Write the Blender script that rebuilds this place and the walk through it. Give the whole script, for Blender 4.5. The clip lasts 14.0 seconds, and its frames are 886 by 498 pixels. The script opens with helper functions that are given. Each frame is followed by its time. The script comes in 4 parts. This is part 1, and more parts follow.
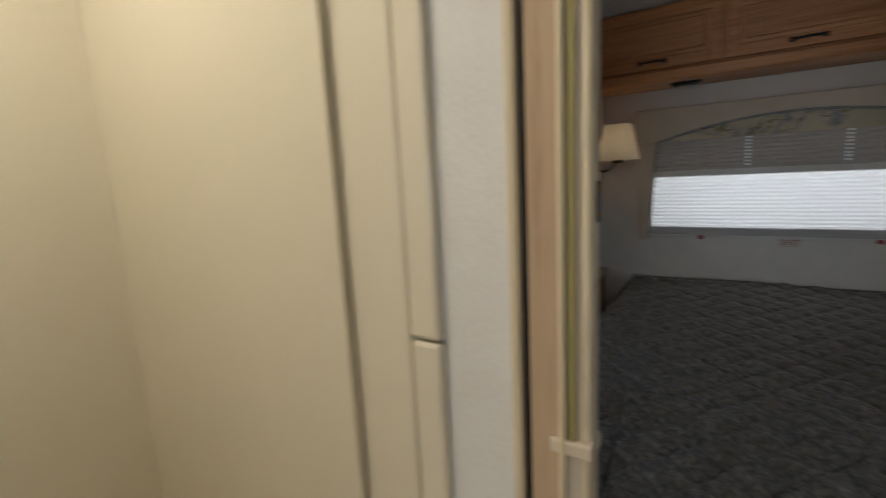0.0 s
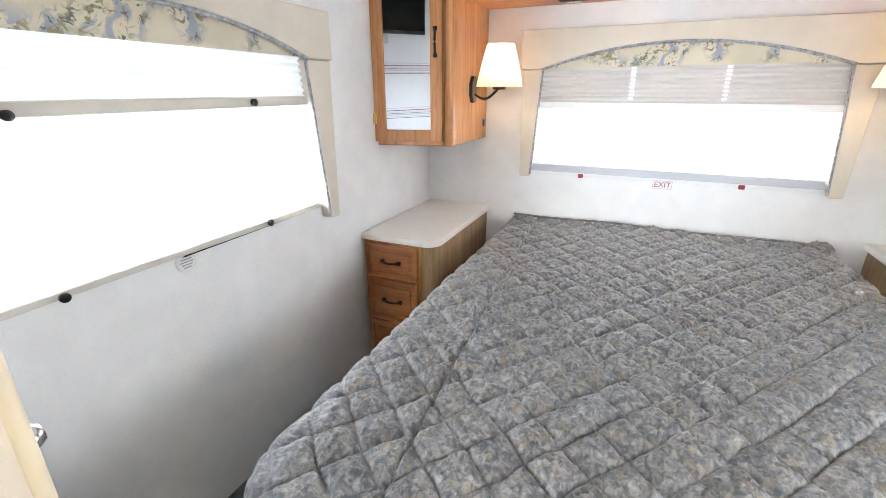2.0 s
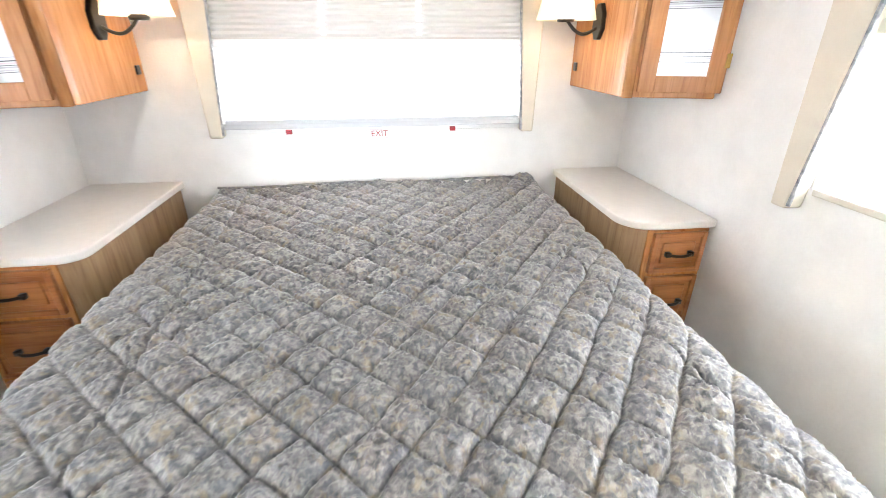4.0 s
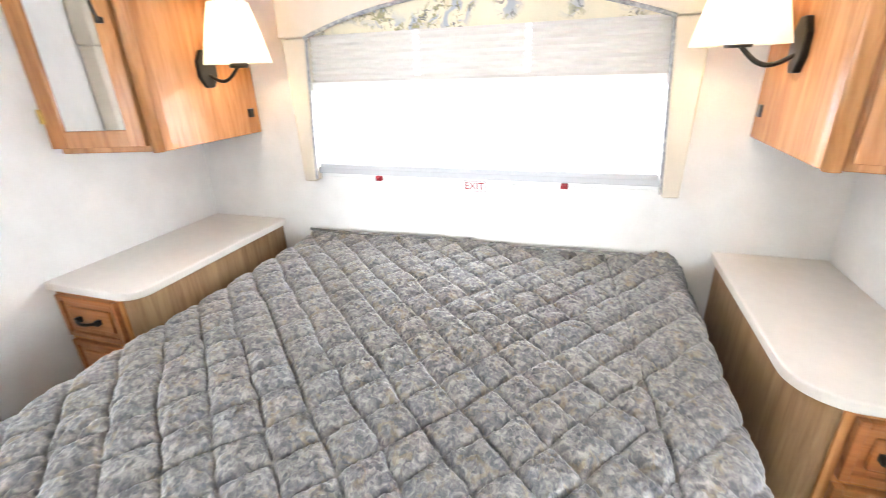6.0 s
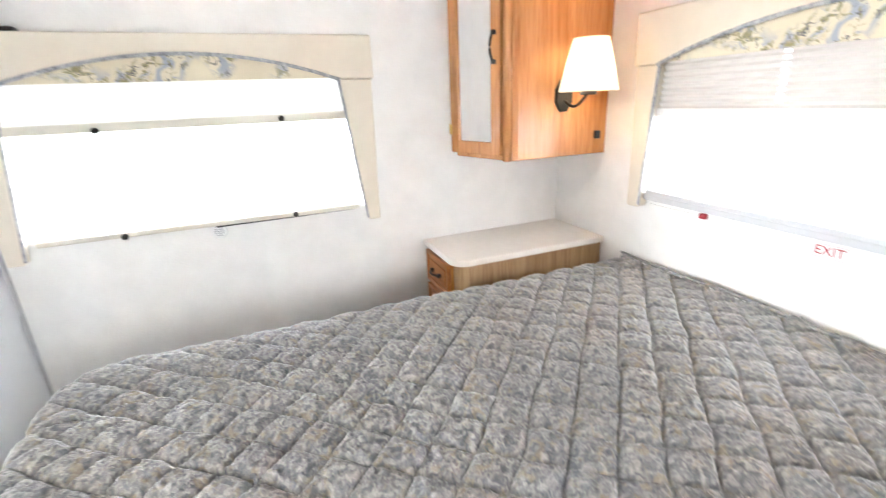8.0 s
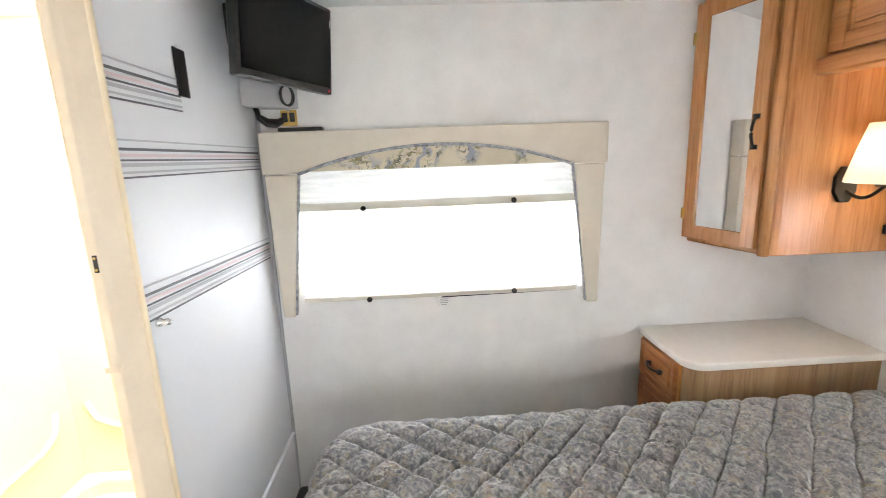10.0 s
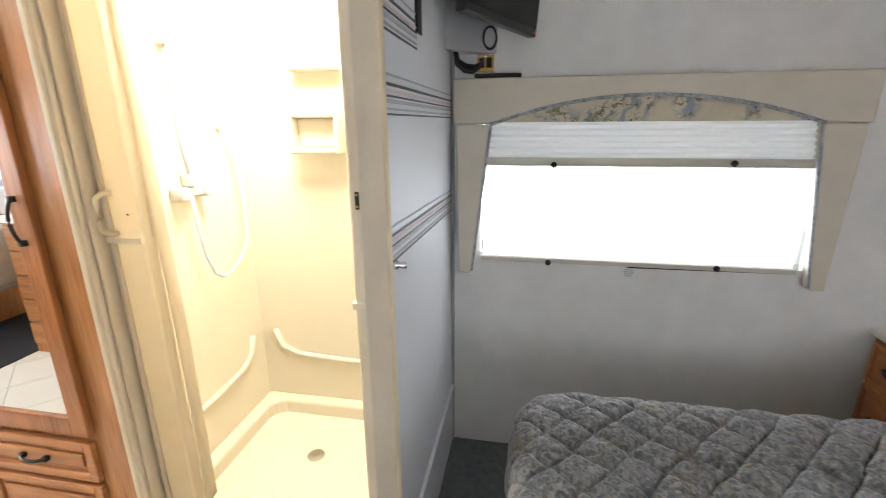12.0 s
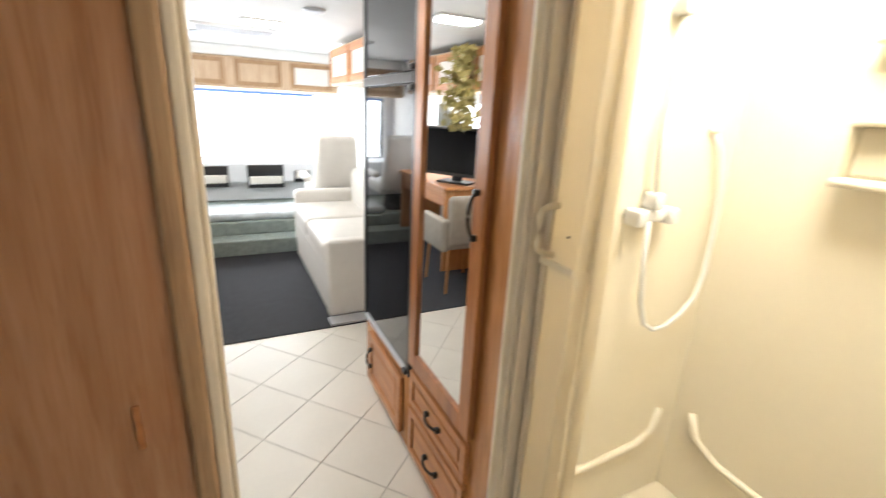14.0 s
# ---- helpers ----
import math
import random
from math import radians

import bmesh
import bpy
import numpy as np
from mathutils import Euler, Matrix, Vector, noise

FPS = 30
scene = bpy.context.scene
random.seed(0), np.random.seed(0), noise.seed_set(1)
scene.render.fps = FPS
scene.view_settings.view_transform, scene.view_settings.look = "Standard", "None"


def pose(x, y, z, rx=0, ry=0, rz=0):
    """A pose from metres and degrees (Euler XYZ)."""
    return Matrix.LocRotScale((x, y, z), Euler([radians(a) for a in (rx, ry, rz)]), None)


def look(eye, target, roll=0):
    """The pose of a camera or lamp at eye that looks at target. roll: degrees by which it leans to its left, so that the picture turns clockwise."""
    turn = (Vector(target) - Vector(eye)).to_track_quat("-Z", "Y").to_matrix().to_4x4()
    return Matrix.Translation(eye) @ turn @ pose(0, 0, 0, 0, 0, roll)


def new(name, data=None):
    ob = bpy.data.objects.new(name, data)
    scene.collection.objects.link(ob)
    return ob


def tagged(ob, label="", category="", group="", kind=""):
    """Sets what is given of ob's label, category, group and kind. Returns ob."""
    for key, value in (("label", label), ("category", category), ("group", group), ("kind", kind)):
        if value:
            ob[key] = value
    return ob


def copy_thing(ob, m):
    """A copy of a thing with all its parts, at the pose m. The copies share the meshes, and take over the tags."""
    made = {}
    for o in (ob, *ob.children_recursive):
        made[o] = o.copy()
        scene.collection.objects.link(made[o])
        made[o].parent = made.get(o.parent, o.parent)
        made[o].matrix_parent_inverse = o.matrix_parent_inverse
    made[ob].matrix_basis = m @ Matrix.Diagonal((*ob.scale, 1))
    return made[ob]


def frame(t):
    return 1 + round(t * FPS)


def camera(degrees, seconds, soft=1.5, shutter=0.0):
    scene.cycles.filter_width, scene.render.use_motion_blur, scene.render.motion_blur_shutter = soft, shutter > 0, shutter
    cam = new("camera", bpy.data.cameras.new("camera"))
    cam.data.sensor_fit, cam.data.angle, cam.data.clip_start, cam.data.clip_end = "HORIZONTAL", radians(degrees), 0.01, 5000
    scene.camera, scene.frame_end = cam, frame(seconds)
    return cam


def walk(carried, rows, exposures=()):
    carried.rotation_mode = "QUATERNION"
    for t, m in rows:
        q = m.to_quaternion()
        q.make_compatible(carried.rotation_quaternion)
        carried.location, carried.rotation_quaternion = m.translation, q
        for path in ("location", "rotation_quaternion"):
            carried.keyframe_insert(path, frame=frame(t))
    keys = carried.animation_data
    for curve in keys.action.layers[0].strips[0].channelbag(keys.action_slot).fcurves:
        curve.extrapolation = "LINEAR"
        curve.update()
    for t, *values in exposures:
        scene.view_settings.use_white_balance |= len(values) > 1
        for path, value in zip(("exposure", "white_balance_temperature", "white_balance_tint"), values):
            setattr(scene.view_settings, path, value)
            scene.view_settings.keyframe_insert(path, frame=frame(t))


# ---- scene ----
cam = camera(90.1, 14.0, soft=0.5, shutter=0.3)
PATH = [
    (0, (0.983, 0.263, 1.29), (-0.098, 1.914, 0.96), -3.0),
    (0.5, (0.998, 0.423, 1.257), (0.537, 2.32, 0.819), -1.4),
    (1, (1.091, 0.479, 1.343), (0.604, 2.321, 0.736), -2.1),
    (1.5, (1.135, 0.6, 1.324), (0.419, 2.353, 0.703), -2.3),
    (2, (1.122, 0.635, 1.303), (0.37, 2.35, 0.63), 0.0),
    (2.5, (1.117, 0.665, 1.293), (0.52, 2.456, 0.632), -1.0),
    (3, (1.128, 0.739, 1.257), (0.845, 2.583, 0.535), -0.7),
    (3.2, (1.156, 0.774, 1.261), (1.021, 2.613, 0.486), -0.4),
    (5.3, (1.394, 1.323, 1.196), (1.734, 3.09, 0.322), -0.1),
    (5.5, (1.42, 1.34, 1.212), (1.523, 3.155, 0.379), -0.4),
    (6, (1.631, 1.433, 1.283), (1.048, 3.189, 0.525), -2.0),
    (6.5, (1.658, 1.406, 1.287), (0.77, 3.015, 0.501), -2.1),
    (7, (1.754, 1.429, 1.257), (0.584, 2.822, 0.426), -2.7),
    (7.5, (1.806, 1.465, 1.276), (0.354, 2.581, 0.471), -1.4),
    (8, (1.909, 1.604, 1.309), (0.144, 2.294, 0.671), -2.5),
    (8.5, (1.89, 1.601, 1.389), (-0.006, 2.012, 0.903), -1.5),
    (9, (1.818, 1.402, 1.441), (-0.1, 1.75, 0.99), -1.6),
    (9.2, (1.805, 1.382, 1.441), (-0.126, 1.671, 1.011), -2.1),
    (11.3, (1.76, 1.105, 1.454), (-0.174, 0.976, 0.964), -0.6),
    (11.5, (1.746, 1.068, 1.44), (-0.179, 0.903, 0.924), -0.5),
    (12, (1.72, 0.991, 1.41), (-0.17, 0.642, 0.86), -0.4),
    (12.5, (1.649, 0.943, 1.445), (-0.192, 0.316, 0.98), -0.0),
    (13, (1.486, 0.879, 1.509), (-0.247, -0.062, 1.177), 1.0),
    (13.5, (1.43, 0.811, 1.499), (-0.031, -0.496, 1.101), 1.0),
    (14, (1.354, 0.624, 1.419), (0.498, -1.082, 0.823), 2.9),
]
EXPO = [(0, -2.8, 6400, 10), (0.3, -2.75, 6350, 10), (0.5, -2.5, 6300, 10), (0.8, -1.2, 6150, 10), (1, -0.7, 6050, 10), (1.5, 0.15, 6000, 10), (2, 0.72, 6050, 10), (3, 1.1, 6200, 10),
        (7.5, 1.2, 6250, 10), (9.2, 0.92, 6500, 10), (11.3, -0.05, 6350, 10), (12, -0.4, 6300, 10), (12.5, -0.5, 6300, 10), (13, -0.85, 6300, 10), (13.5, -1.05, 6300, 10), (14, -1.0, 6300, 10)]
POWER_REAR, POWER_SIDE, POWER_FRONT = 38, 40, 250
POWER_SHOWER, POWER_BULB, TV_TILT = 108, 68, 4
TILE_TURN, TILE_AT = 42, (1.111, -0.691)
# exposure: the picture opens up as the eye enters the bedroom, and closes again towards the bright hall
walk(cam, [(t, look(eye, target, roll)) for t, eye, target, roll in PATH], exposures=EXPO)

# ---- world and large lights ----
world = bpy.data.worlds.new("sky")
scene.world = world
world.use_nodes = True
wn, wl = world.node_tree.nodes, world.node_tree.links
sky = wn.new("ShaderNodeTexSky")
sky.sky_type, sky.sun_disc, sky.sun_elevation, sky.sun_rotation = "NISHITA", False, radians(50), radians(20)
wl.new(sky.outputs[0], wn["Background"].inputs[0])
wn["Background"].inputs[1].default_value = 0.12


def lamp(name, kind, m, power, colour=(1, 1, 1), size=0.1, size_y=None):
    d = bpy.data.lights.new(name, kind)
    d.energy, d.color = power, colour
    if kind == "AREA":
        d.shape, d.size, d.size_y = "RECTANGLE", size, size_y or size
    elif kind == "POINT":
        d.shadow_soft_size = size
    elif kind == "SUN":
        d.angle = radians(12)
    ob = new(name, d)
    ob.matrix_world = m
    return ob


DAY = (0.93, 0.97, 1.0)
lamp("overcast_sun", "SUN", look((0, 0, 9), (2.5, -3.5, 0)), 1.0, (1, 0.97, 0.92))
lamp("daylight_rear", "AREA", look((1.235, 3.25, 1.2), (1.235, 2.0, 1.15)), POWER_REAR, DAY, 1.3, 0.62)
lamp("daylight_side", "AREA", look((-0.25, 1.4, 1.2), (1, 1.4, 1.15)), POWER_SIDE, DAY, 1.2, 0.62)
lamp("daylight_opposite", "AREA", look((2.63, 1.4, 1.2), (1, 1.4, 1.15)), POWER_SIDE * 1.35, DAY, 1.2, 0.62)
lamp("daylight_windshield", "AREA", look((1.19, -5.95, 1.15), (1.19, 0, 0.9)), POWER_FRONT, DAY, 2.2, 0.9)
lamp("daylight_living_window", "AREA", look((2.62, -3.3, 1.25), (0, -3.3, 0.9)), 60, DAY, 1.8, 0.5)
WARM = (1.0, 0.72, 0.42)


# ---- materials ----
def mat(name, colour, rough=0.6, metal=0.0, var=0.08, scale=6.0, fine=60.0, bump=0.1, stretch=(1, 1, 1), second=None, translucent=0.0,
        spec=0.5, random_tint=0.0):
    m = bpy.data.materials.new(name)
    m.use_nodes = True
    n, l = m.node_tree.nodes, m.node_tree.links
    b = n["Principled BSDF"]
    b.inputs["Roughness"].default_value, b.inputs["Metallic"].default_value = rough, metal
    b.inputs["Specular IOR Level"].default_value = spec
    tc, mp = n.new("ShaderNodeTexCoord"), n.new("ShaderNodeMapping")
    mp.inputs["Scale"].default_value = stretch
    l.new(tc.outputs["Object"], mp.inputs[0])
    big, small = n.new("ShaderNodeTexNoise"), n.new("ShaderNodeTexNoise")
    big.inputs["Scale"].default_value, big.inputs["Detail"].default_value = scale, 4
    small.inputs["Scale"].default_value, small.inputs["Detail"].default_value = fine, 3
    l.new(mp.outputs[0], big.inputs["Vector"])
    l.new(mp.outputs[0], small.inputs["Vector"])
    add = n.new("ShaderNodeMath")
    add.operation = "MULTIPLY_ADD"
    add.inputs[1].default_value = 0.35
    l.new(small.outputs[0], add.inputs[0])
    l.new(big.outputs[0], add.inputs[2])
    ramp = n.new("ShaderNodeValToRGB")
    ramp.color_ramp.elements[0].position, ramp.color_ramp.elements[1].position = 0.42, 0.92
    c2 = second or tuple(min(1, c * (1 + var)) for c in colour)
    c1 = colour if second else tuple(c * (1 - var) for c in colour)
    ramp.color_ramp.elements[0].color, ramp.color_ramp.elements[1].color = (*c1, 1), (*c2, 1)
    l.new(add.outputs[0], ramp.inputs[0])
    out = ramp.outputs[0]
    if random_tint:
        info, hsv, mr = n.new("ShaderNodeObjectInfo"), n.new("ShaderNodeHueSaturation"), n.new("ShaderNodeMapRange")
        mr.inputs["To Min"].default_value, mr.inputs["To Max"].default_value = 1 - random_tint, 1 + random_tint
        l.new(info.outputs["Random"], mr.inputs[0])
        l.new(mr.outputs[0], hsv.inputs["Value"])
        l.new(out, hsv.inputs["Color"])
        out = hsv.outputs[0]
    l.new(out, b.inputs["Base Color"])
    if bump:
        bp = n.new("ShaderNodeBump")
        bp.inputs["Strength"].default_value, bp.inputs["Distance"].default_value = bump, 0.004
        l.new(small.outputs[0], bp.inputs["Height"])
        l.new(bp.outputs[0], b.inputs["Normal"])
    if translucent:
        tr, mix = n.new("ShaderNodeBsdfTranslucent"), n.new("ShaderNodeMixShader")
        l.new(out, tr.inputs[0])
        mix.inputs[0].default_value = translucent
        l.new(b.outputs[0], mix.inputs[1])
        l.new(tr.outputs[0], mix.inputs[2])
        l.new(mix.outputs[0], n["Material Output"].inputs[0])
    return m


def wood(name, dark, light, axis=2, rough=0.38, streak=0.5):
    """Oak with long grain along one axis."""
    st = [14.0, 14.0, 14.0]
    st[axis] = 0.9
    m = mat(name, dark, rough, second=light, scale=2.2, fine=9.0, bump=0.25, stretch=st)
    n, l = m.node_tree.nodes, m.node_tree.links
    wave = n.new("ShaderNodeTexNoise")
    wave.inputs["Scale"].default_value, wave.inputs["Detail"].default_value = 5.0, 6
    wave.inputs["Distortion"].default_value = 1.2
    mp = n["Mapping"]
    l.new(mp.outputs[0], wave.inputs["Vector"])
    ramp = n.new("ShaderNodeValToRGB")
    ramp.color_ramp.elements[0].position, ramp.color_ramp.elements[1].position = 0.34, 0.5
    ramp.color_ramp.elements[0].color = (0.62, 0.52, 0.45, 1)
    ramp.color_ramp.elements[1].color = (1, 1, 1, 1)
    l.new(wave.outputs[0], ramp.inputs[0])
    mul = n.new("ShaderNodeMixRGB")
    mul.blend_type = "MULTIPLY"
    mul.inputs[0].default_value = streak
    b = n["Principled BSDF"]
    l.new(b.inputs["Base Color"].links[0].from_socket, mul.inputs[1])
    l.new(ramp.outputs[0], mul.inputs[2])
    l.new(mul.outputs[0], b.inputs["Base Color"])
    return m


def quilt_material():
    """Grey print with blue and tan blotches."""
    m = mat("quilt_print", (0.2, 0.2, 0.2), 0.5, bump=0.3, fine=380, spec=0.5)
    n, l = m.node_tree.nodes, m.node_tree.links
    b, tc = n["Principled BSDF"], n["Texture Coordinate"]

    def noisy(scale, detail, dist=0.6):
        t = n.new("ShaderNodeTexNoise")
        t.inputs["Scale"].default_value, t.inputs["Detail"].default_value, t.inputs["Distortion"].default_value = scale, detail, dist
        l.new(tc.outputs["Object"], t.inputs["Vector"])
        return t

    b.inputs["Sheen Weight"].default_value, b.inputs["Sheen Roughness"].default_value = 0.35, 0.4
    a, c, d = noisy(70, 5, 0.8), noisy(30, 4, 1.2), noisy(150, 3)
    r1 = n.new("ShaderNodeValToRGB")
    e = r1.color_ramp.elements
    e[0].position, e[0].color = 0.36, (0.102, 0.104, 0.120, 1)
    e[1].position, e[1].color = 0.66, (0.315, 0.304, 0.282, 1)
    mid = e.new(0.5)
    mid.color = (0.184, 0.182, 0.184, 1)
    l.new(a.outputs[0], r1.inputs[0])
    r2 = n.new("ShaderNodeValToRGB")
    r2.color_ramp.elements[0].position, r2.color_ramp.elements[1].position = 0.56, 0.66
    l.new(c.outputs[0], r2.inputs[0])
    m1 = n.new("ShaderNodeMixRGB")
    m1.inputs[2].default_value = (0.265, 0.215, 0.13, 1)
    f = n.new("ShaderNodeMath")
    f.operation = "MULTIPLY"
    f.inputs[1].default_value = 0.55
    l.new(r2.outputs[0], f.inputs[0])
    l.new(f.outputs[0], m1.inputs[0])
    l.new(r1.outputs[0], m1.inputs[1])
    m2 = n.new("ShaderNodeMixRGB")
    m2.blend_type = "OVERLAY"
    m2.inputs[0].default_value = 0.3
    l.new(m1.outputs[0], m2.inputs[1])
    l.new(d.outputs[0], m2.inputs[2])
    l.new(m2.outputs[0], b.inputs["Base Color"])
    return m


def floral_material():
    """Cream valance cloth with a washed blue, brown and olive flower print."""
    m = mat("floral_cloth", (0.62, 0.56, 0.42), 0.85, bump=0.15, fine=300)
    n, l = m.node_tree.nodes, m.node_tree.links
    b, tc = n["Principled BSDF"], n["Texture Coordinate"]
    last = b.inputs["Base Color"].links[0].from_socket
    spray, gate = n.new("ShaderNodeTexNoise"), n.new("ShaderNodeValToRGB")
    spray.inputs["Scale"].default_value, spray.inputs["Detail"].default_value = 5.5, 1
    l.new(tc.outputs["Object"], spray.inputs["Vector"])
    gate.color_ramp.elements[0].position, gate.color_ramp.elements[1].position = 0.47, 0.56
    l.new(spray.outputs[0], gate.inputs[0])
    for scale, lo, hi, col, dist in ((7, 0.55, 0.64, (0.52, 0.44, 0.27), 1.5), (17, 0.50, 0.58, (0.33, 0.35, 0.40), 1.2), (26, 0.54, 0.60, (0.27, 0.25, 0.14), 1.6), (45, 0.57, 0.63, (0.14, 0.14, 0.14), 1.2)):
        t, r, mx = n.new("ShaderNodeTexNoise"), n.new("ShaderNodeValToRGB"), n.new("ShaderNodeMixRGB")
        t.inputs["Scale"].default_value, t.inputs["Detail"].default_value, t.inputs["Distortion"].default_value = scale, 3, dist
        l.new(tc.outputs["Object"], t.inputs["Vector"])
        r.color_ramp.elements[0].position, r.color_ramp.elements[1].position = lo, hi
        l.new(t.outputs[0], r.inputs[0])
        both = n.new("ShaderNodeMath")
        both.operation = "MULTIPLY"
        l.new(r.outputs[0], both.inputs[0])
        l.new(gate.outputs[0], both.inputs[1])
        l.new(both.outputs[0], mx.inputs[0])
        l.new(last, mx.inputs[1])
        mx.inputs[2].default_value = (*col, 1)
        last = mx.outputs[0]
    l.new(last, b.inputs["Base Color"])
    return m


def glow(name, colour, strength):
    m = bpy.data.materials.new(name)
    m.use_nodes = True
    b = m.node_tree.nodes["Principled BSDF"]
    b.inputs["Base Color"].default_value = (*colour, 1)
    b.inputs["Emission Color"].default_value = (*colour, 1)
    b.inputs["Emission Strength"].default_value = strength
    return m


def glass_material(name, colour=(1, 1, 1), rough=0.02):
    m = bpy.data.materials.new(name)
    m.use_nodes = True
    b = m.node_tree.nodes["Principled BSDF"]
    b.inputs["Base Color"].default_value = (*colour, 1)
    b.inputs["Roughness"].default_value, b.inputs["Transmission Weight"].default_value = rough, 1.0
    b.inputs["IOR"].default_value = 1.1
    return m


WALL = mat("white_wallpaper", (0.82, 0.81, 0.79), 0.7, var=0.05, scale=9, fine=130, bump=0.22)
PANEL = mat("white_panel", (0.66, 0.67, 0.69), 0.45, var=0.015, scale=4, fine=90, bump=0.06)
CEIL = mat("white_ceiling_cloth", (0.8, 0.8, 0.79), 0.8, var=0.03, scale=5, fine=200, bump=0.15)
OAK = wood("honey_oak", (0.40, 0.165, 0.058), (0.58, 0.285, 0.112), 2, 0.26)
OAK_F = wood("framed_honey_oak", (0.27, 0.095, 0.03), (0.47, 0.195, 0.066), 2, 0.3, 0.7)
OAK_X = wood("honey_oak_cross", (0.36, 0.135, 0.042), (0.56, 0.26, 0.095), 0)
OAK_Y = wood("honey_oak_depth", (0.36, 0.135, 0.042), (0.56, 0.26, 0.095), 1)
VINYL = wood("oak_vinyl", (0.26, 0.15, 0.075), (0.40, 0.26, 0.14), 2, 0.5)
PALE = wood("pale_oak_vinyl", (0.44, 0.31, 0.2), (0.58, 0.44, 0.3), 2, 0.5)
TAN_DOOR = wood("tan_wood_door", (0.30, 0.14, 0.065), (0.40, 0.21, 0.11), 2, 0.22, 0.25)
OAK_D = wood("dark_honey_oak", (0.27, 0.09, 0.028), (0.43, 0.175, 0.058), 0, 0.35)
COUNTER = mat("white_laminate", (0.74, 0.7, 0.65), 0.35, var=0.03, scale=30, fine=160, bump=0.02)
BEIGE = mat("beige_board_cloth", (0.66, 0.60, 0.50), 0.8, var=0.04, scale=12, fine=260, bump=0.18)
PIPING = mat("blue_grey_piping", (0.16, 0.17, 0.2), 0.8, second=(0.5, 0.5, 0.5), scale=60, fine=200)
CREAM = mat("cream_plastic", (0.72, 0.62, 0.44), 0.4, var=0.03, scale=5, fine=70, bump=0.05)
TRIM = mat("cream_trim", (0.70, 0.61, 0.48), 0.42, var=0.05, scale=8, fine=80, bump=0.08)
OLIVE = mat("olive_groove", (0.3, 0.26, 0.1), 0.5, var=0.06)
DOORVINYL = mat("cream_door_vinyl", (0.84, 0.78, 0.66), 0.45, var=0.02, scale=4, fine=40, bump=0.03, translucent=0.7)
FIBRE = mat("cream_fibreglass", (0.82, 0.755, 0.61), 0.28, var=0.02, scale=4, fine=40, bump=0.02)
CHROME = mat("chrome", (0.8, 0.8, 0.8), 0.15, 1.0, var=0.02, bump=0)
BLACK = mat("black_plastic", (0.012, 0.012, 0.013), 0.3, var=0.1, bump=0.03)
SCREEN = mat("black_screen", (0.004, 0.004, 0.005), 0.2, var=0.05, bump=0, spec=0.2)
BRONZE = mat("dark_bronze", (0.03, 0.026, 0.022), 0.4, 0.6, var=0.2, bump=0.1)
BRASS = mat("brass", (0.55, 0.36, 0.1), 0.35, 0.9, var=0.1, bump=0.05)
STEEL = mat("grey_steel", (0.5, 0.51, 0.53), 0.45, 0.4, var=0.05, bump=0.03)
SHADECLOTH = mat("pleated_lamp_cloth", (0.85, 0.8, 0.68), 0.8, var=0.03, translucent=0.3, scale=20, fine=200)
DAYSHADE = mat("white_day_shade", (0.9, 0.9, 0.9), 0.9, var=0.01, translucent=0.6, bump=0.05)
NIGHTSHADE = mat("grey_pleated_shade", (0.56, 0.53, 0.50), 0.9, var=0.03, translucent=0.012, bump=0.1)
SIDESHADE = mat("white_pleated_shade", (0.85, 0.85, 0.84), 0.9, var=0.02, translucent=0.02, bump=0.05)
SILL = mat("pale_grey_sill", (0.52, 0.53, 0.55), 0.45, var=0.03)
RAIL = mat("ivory_rail", (0.62, 0.58, 0.5), 0.5, var=0.04)
WHITE = mat("white_plastic", (0.8, 0.8, 0.79), 0.4, var=0.02)
RED = mat("red_plastic", (0.36, 0.012, 0.02), 0.45, var=0.05)
PINK = mat("faded_red_stripe", (0.62, 0.50, 0.51), 0.6, var=0.03)
GREYSTRIPE = mat("grey_stripe", (0.42, 0.42, 0.44), 0.6, var=0.05)
DARKSTRIPE = mat("dark_stripe", (0.1, 0.1, 0.11), 0.6, var=0.05)
CARPET = mat("grey_carpet", (0.13, 0.135, 0.14), 0.95, var=0.25, scale=30, fine=350, bump=0.8)
DARKCARPET = mat("black_carpet", (0.018, 0.018, 0.022), 0.95, var=0.25, scale=20, fine=300, bump=0.8)
STEPCARPET = mat("green_grey_carpet", (0.25, 0.29, 0.27), 0.95, var=0.2, scale=20, fine=300, bump=0.8)
TILE = mat("ivory_floor_tile", (0.74, 0.71, 0.64), 0.3, var=0.04, scale=3, fine=40, bump=0.04, random_tint=0.03)
GROUT = mat("grey_grout", (0.42, 0.4, 0.36), 0.9, var=0.1)
LEATHER = mat("ivory_leather", (0.70, 0.67, 0.62), 0.45, var=0.04, scale=10, fine=150, bump=0.2)
TAUPE = mat("taupe_cloth", (0.36, 0.33, 0.28), 0.9, var=0.08, scale=20, fine=250, bump=0.4)
PLASTICSHEET = mat("crumpled_plastic_sheet", (0.55, 0.6, 0.62), 0.25, var=0.15, scale=8, fine=30, bump=0.6)
LEAF = mat("yellow_green_leaf", (0.26, 0.24, 0.07), 0.6, second=(0.45, 0.36, 0.14), scale=14, fine=60)
QUILT = quilt_material()
FLORAL = floral_material()
MIRROR = mat("mirror", (0.9, 0.9, 0.9), 0.01, 1.0, var=0.0, bump=0)
BLACKGLASS = mat("black_glass", (0.008, 0.008, 0.009), 0.03, var=0.0, bump=0, spec=1.0)
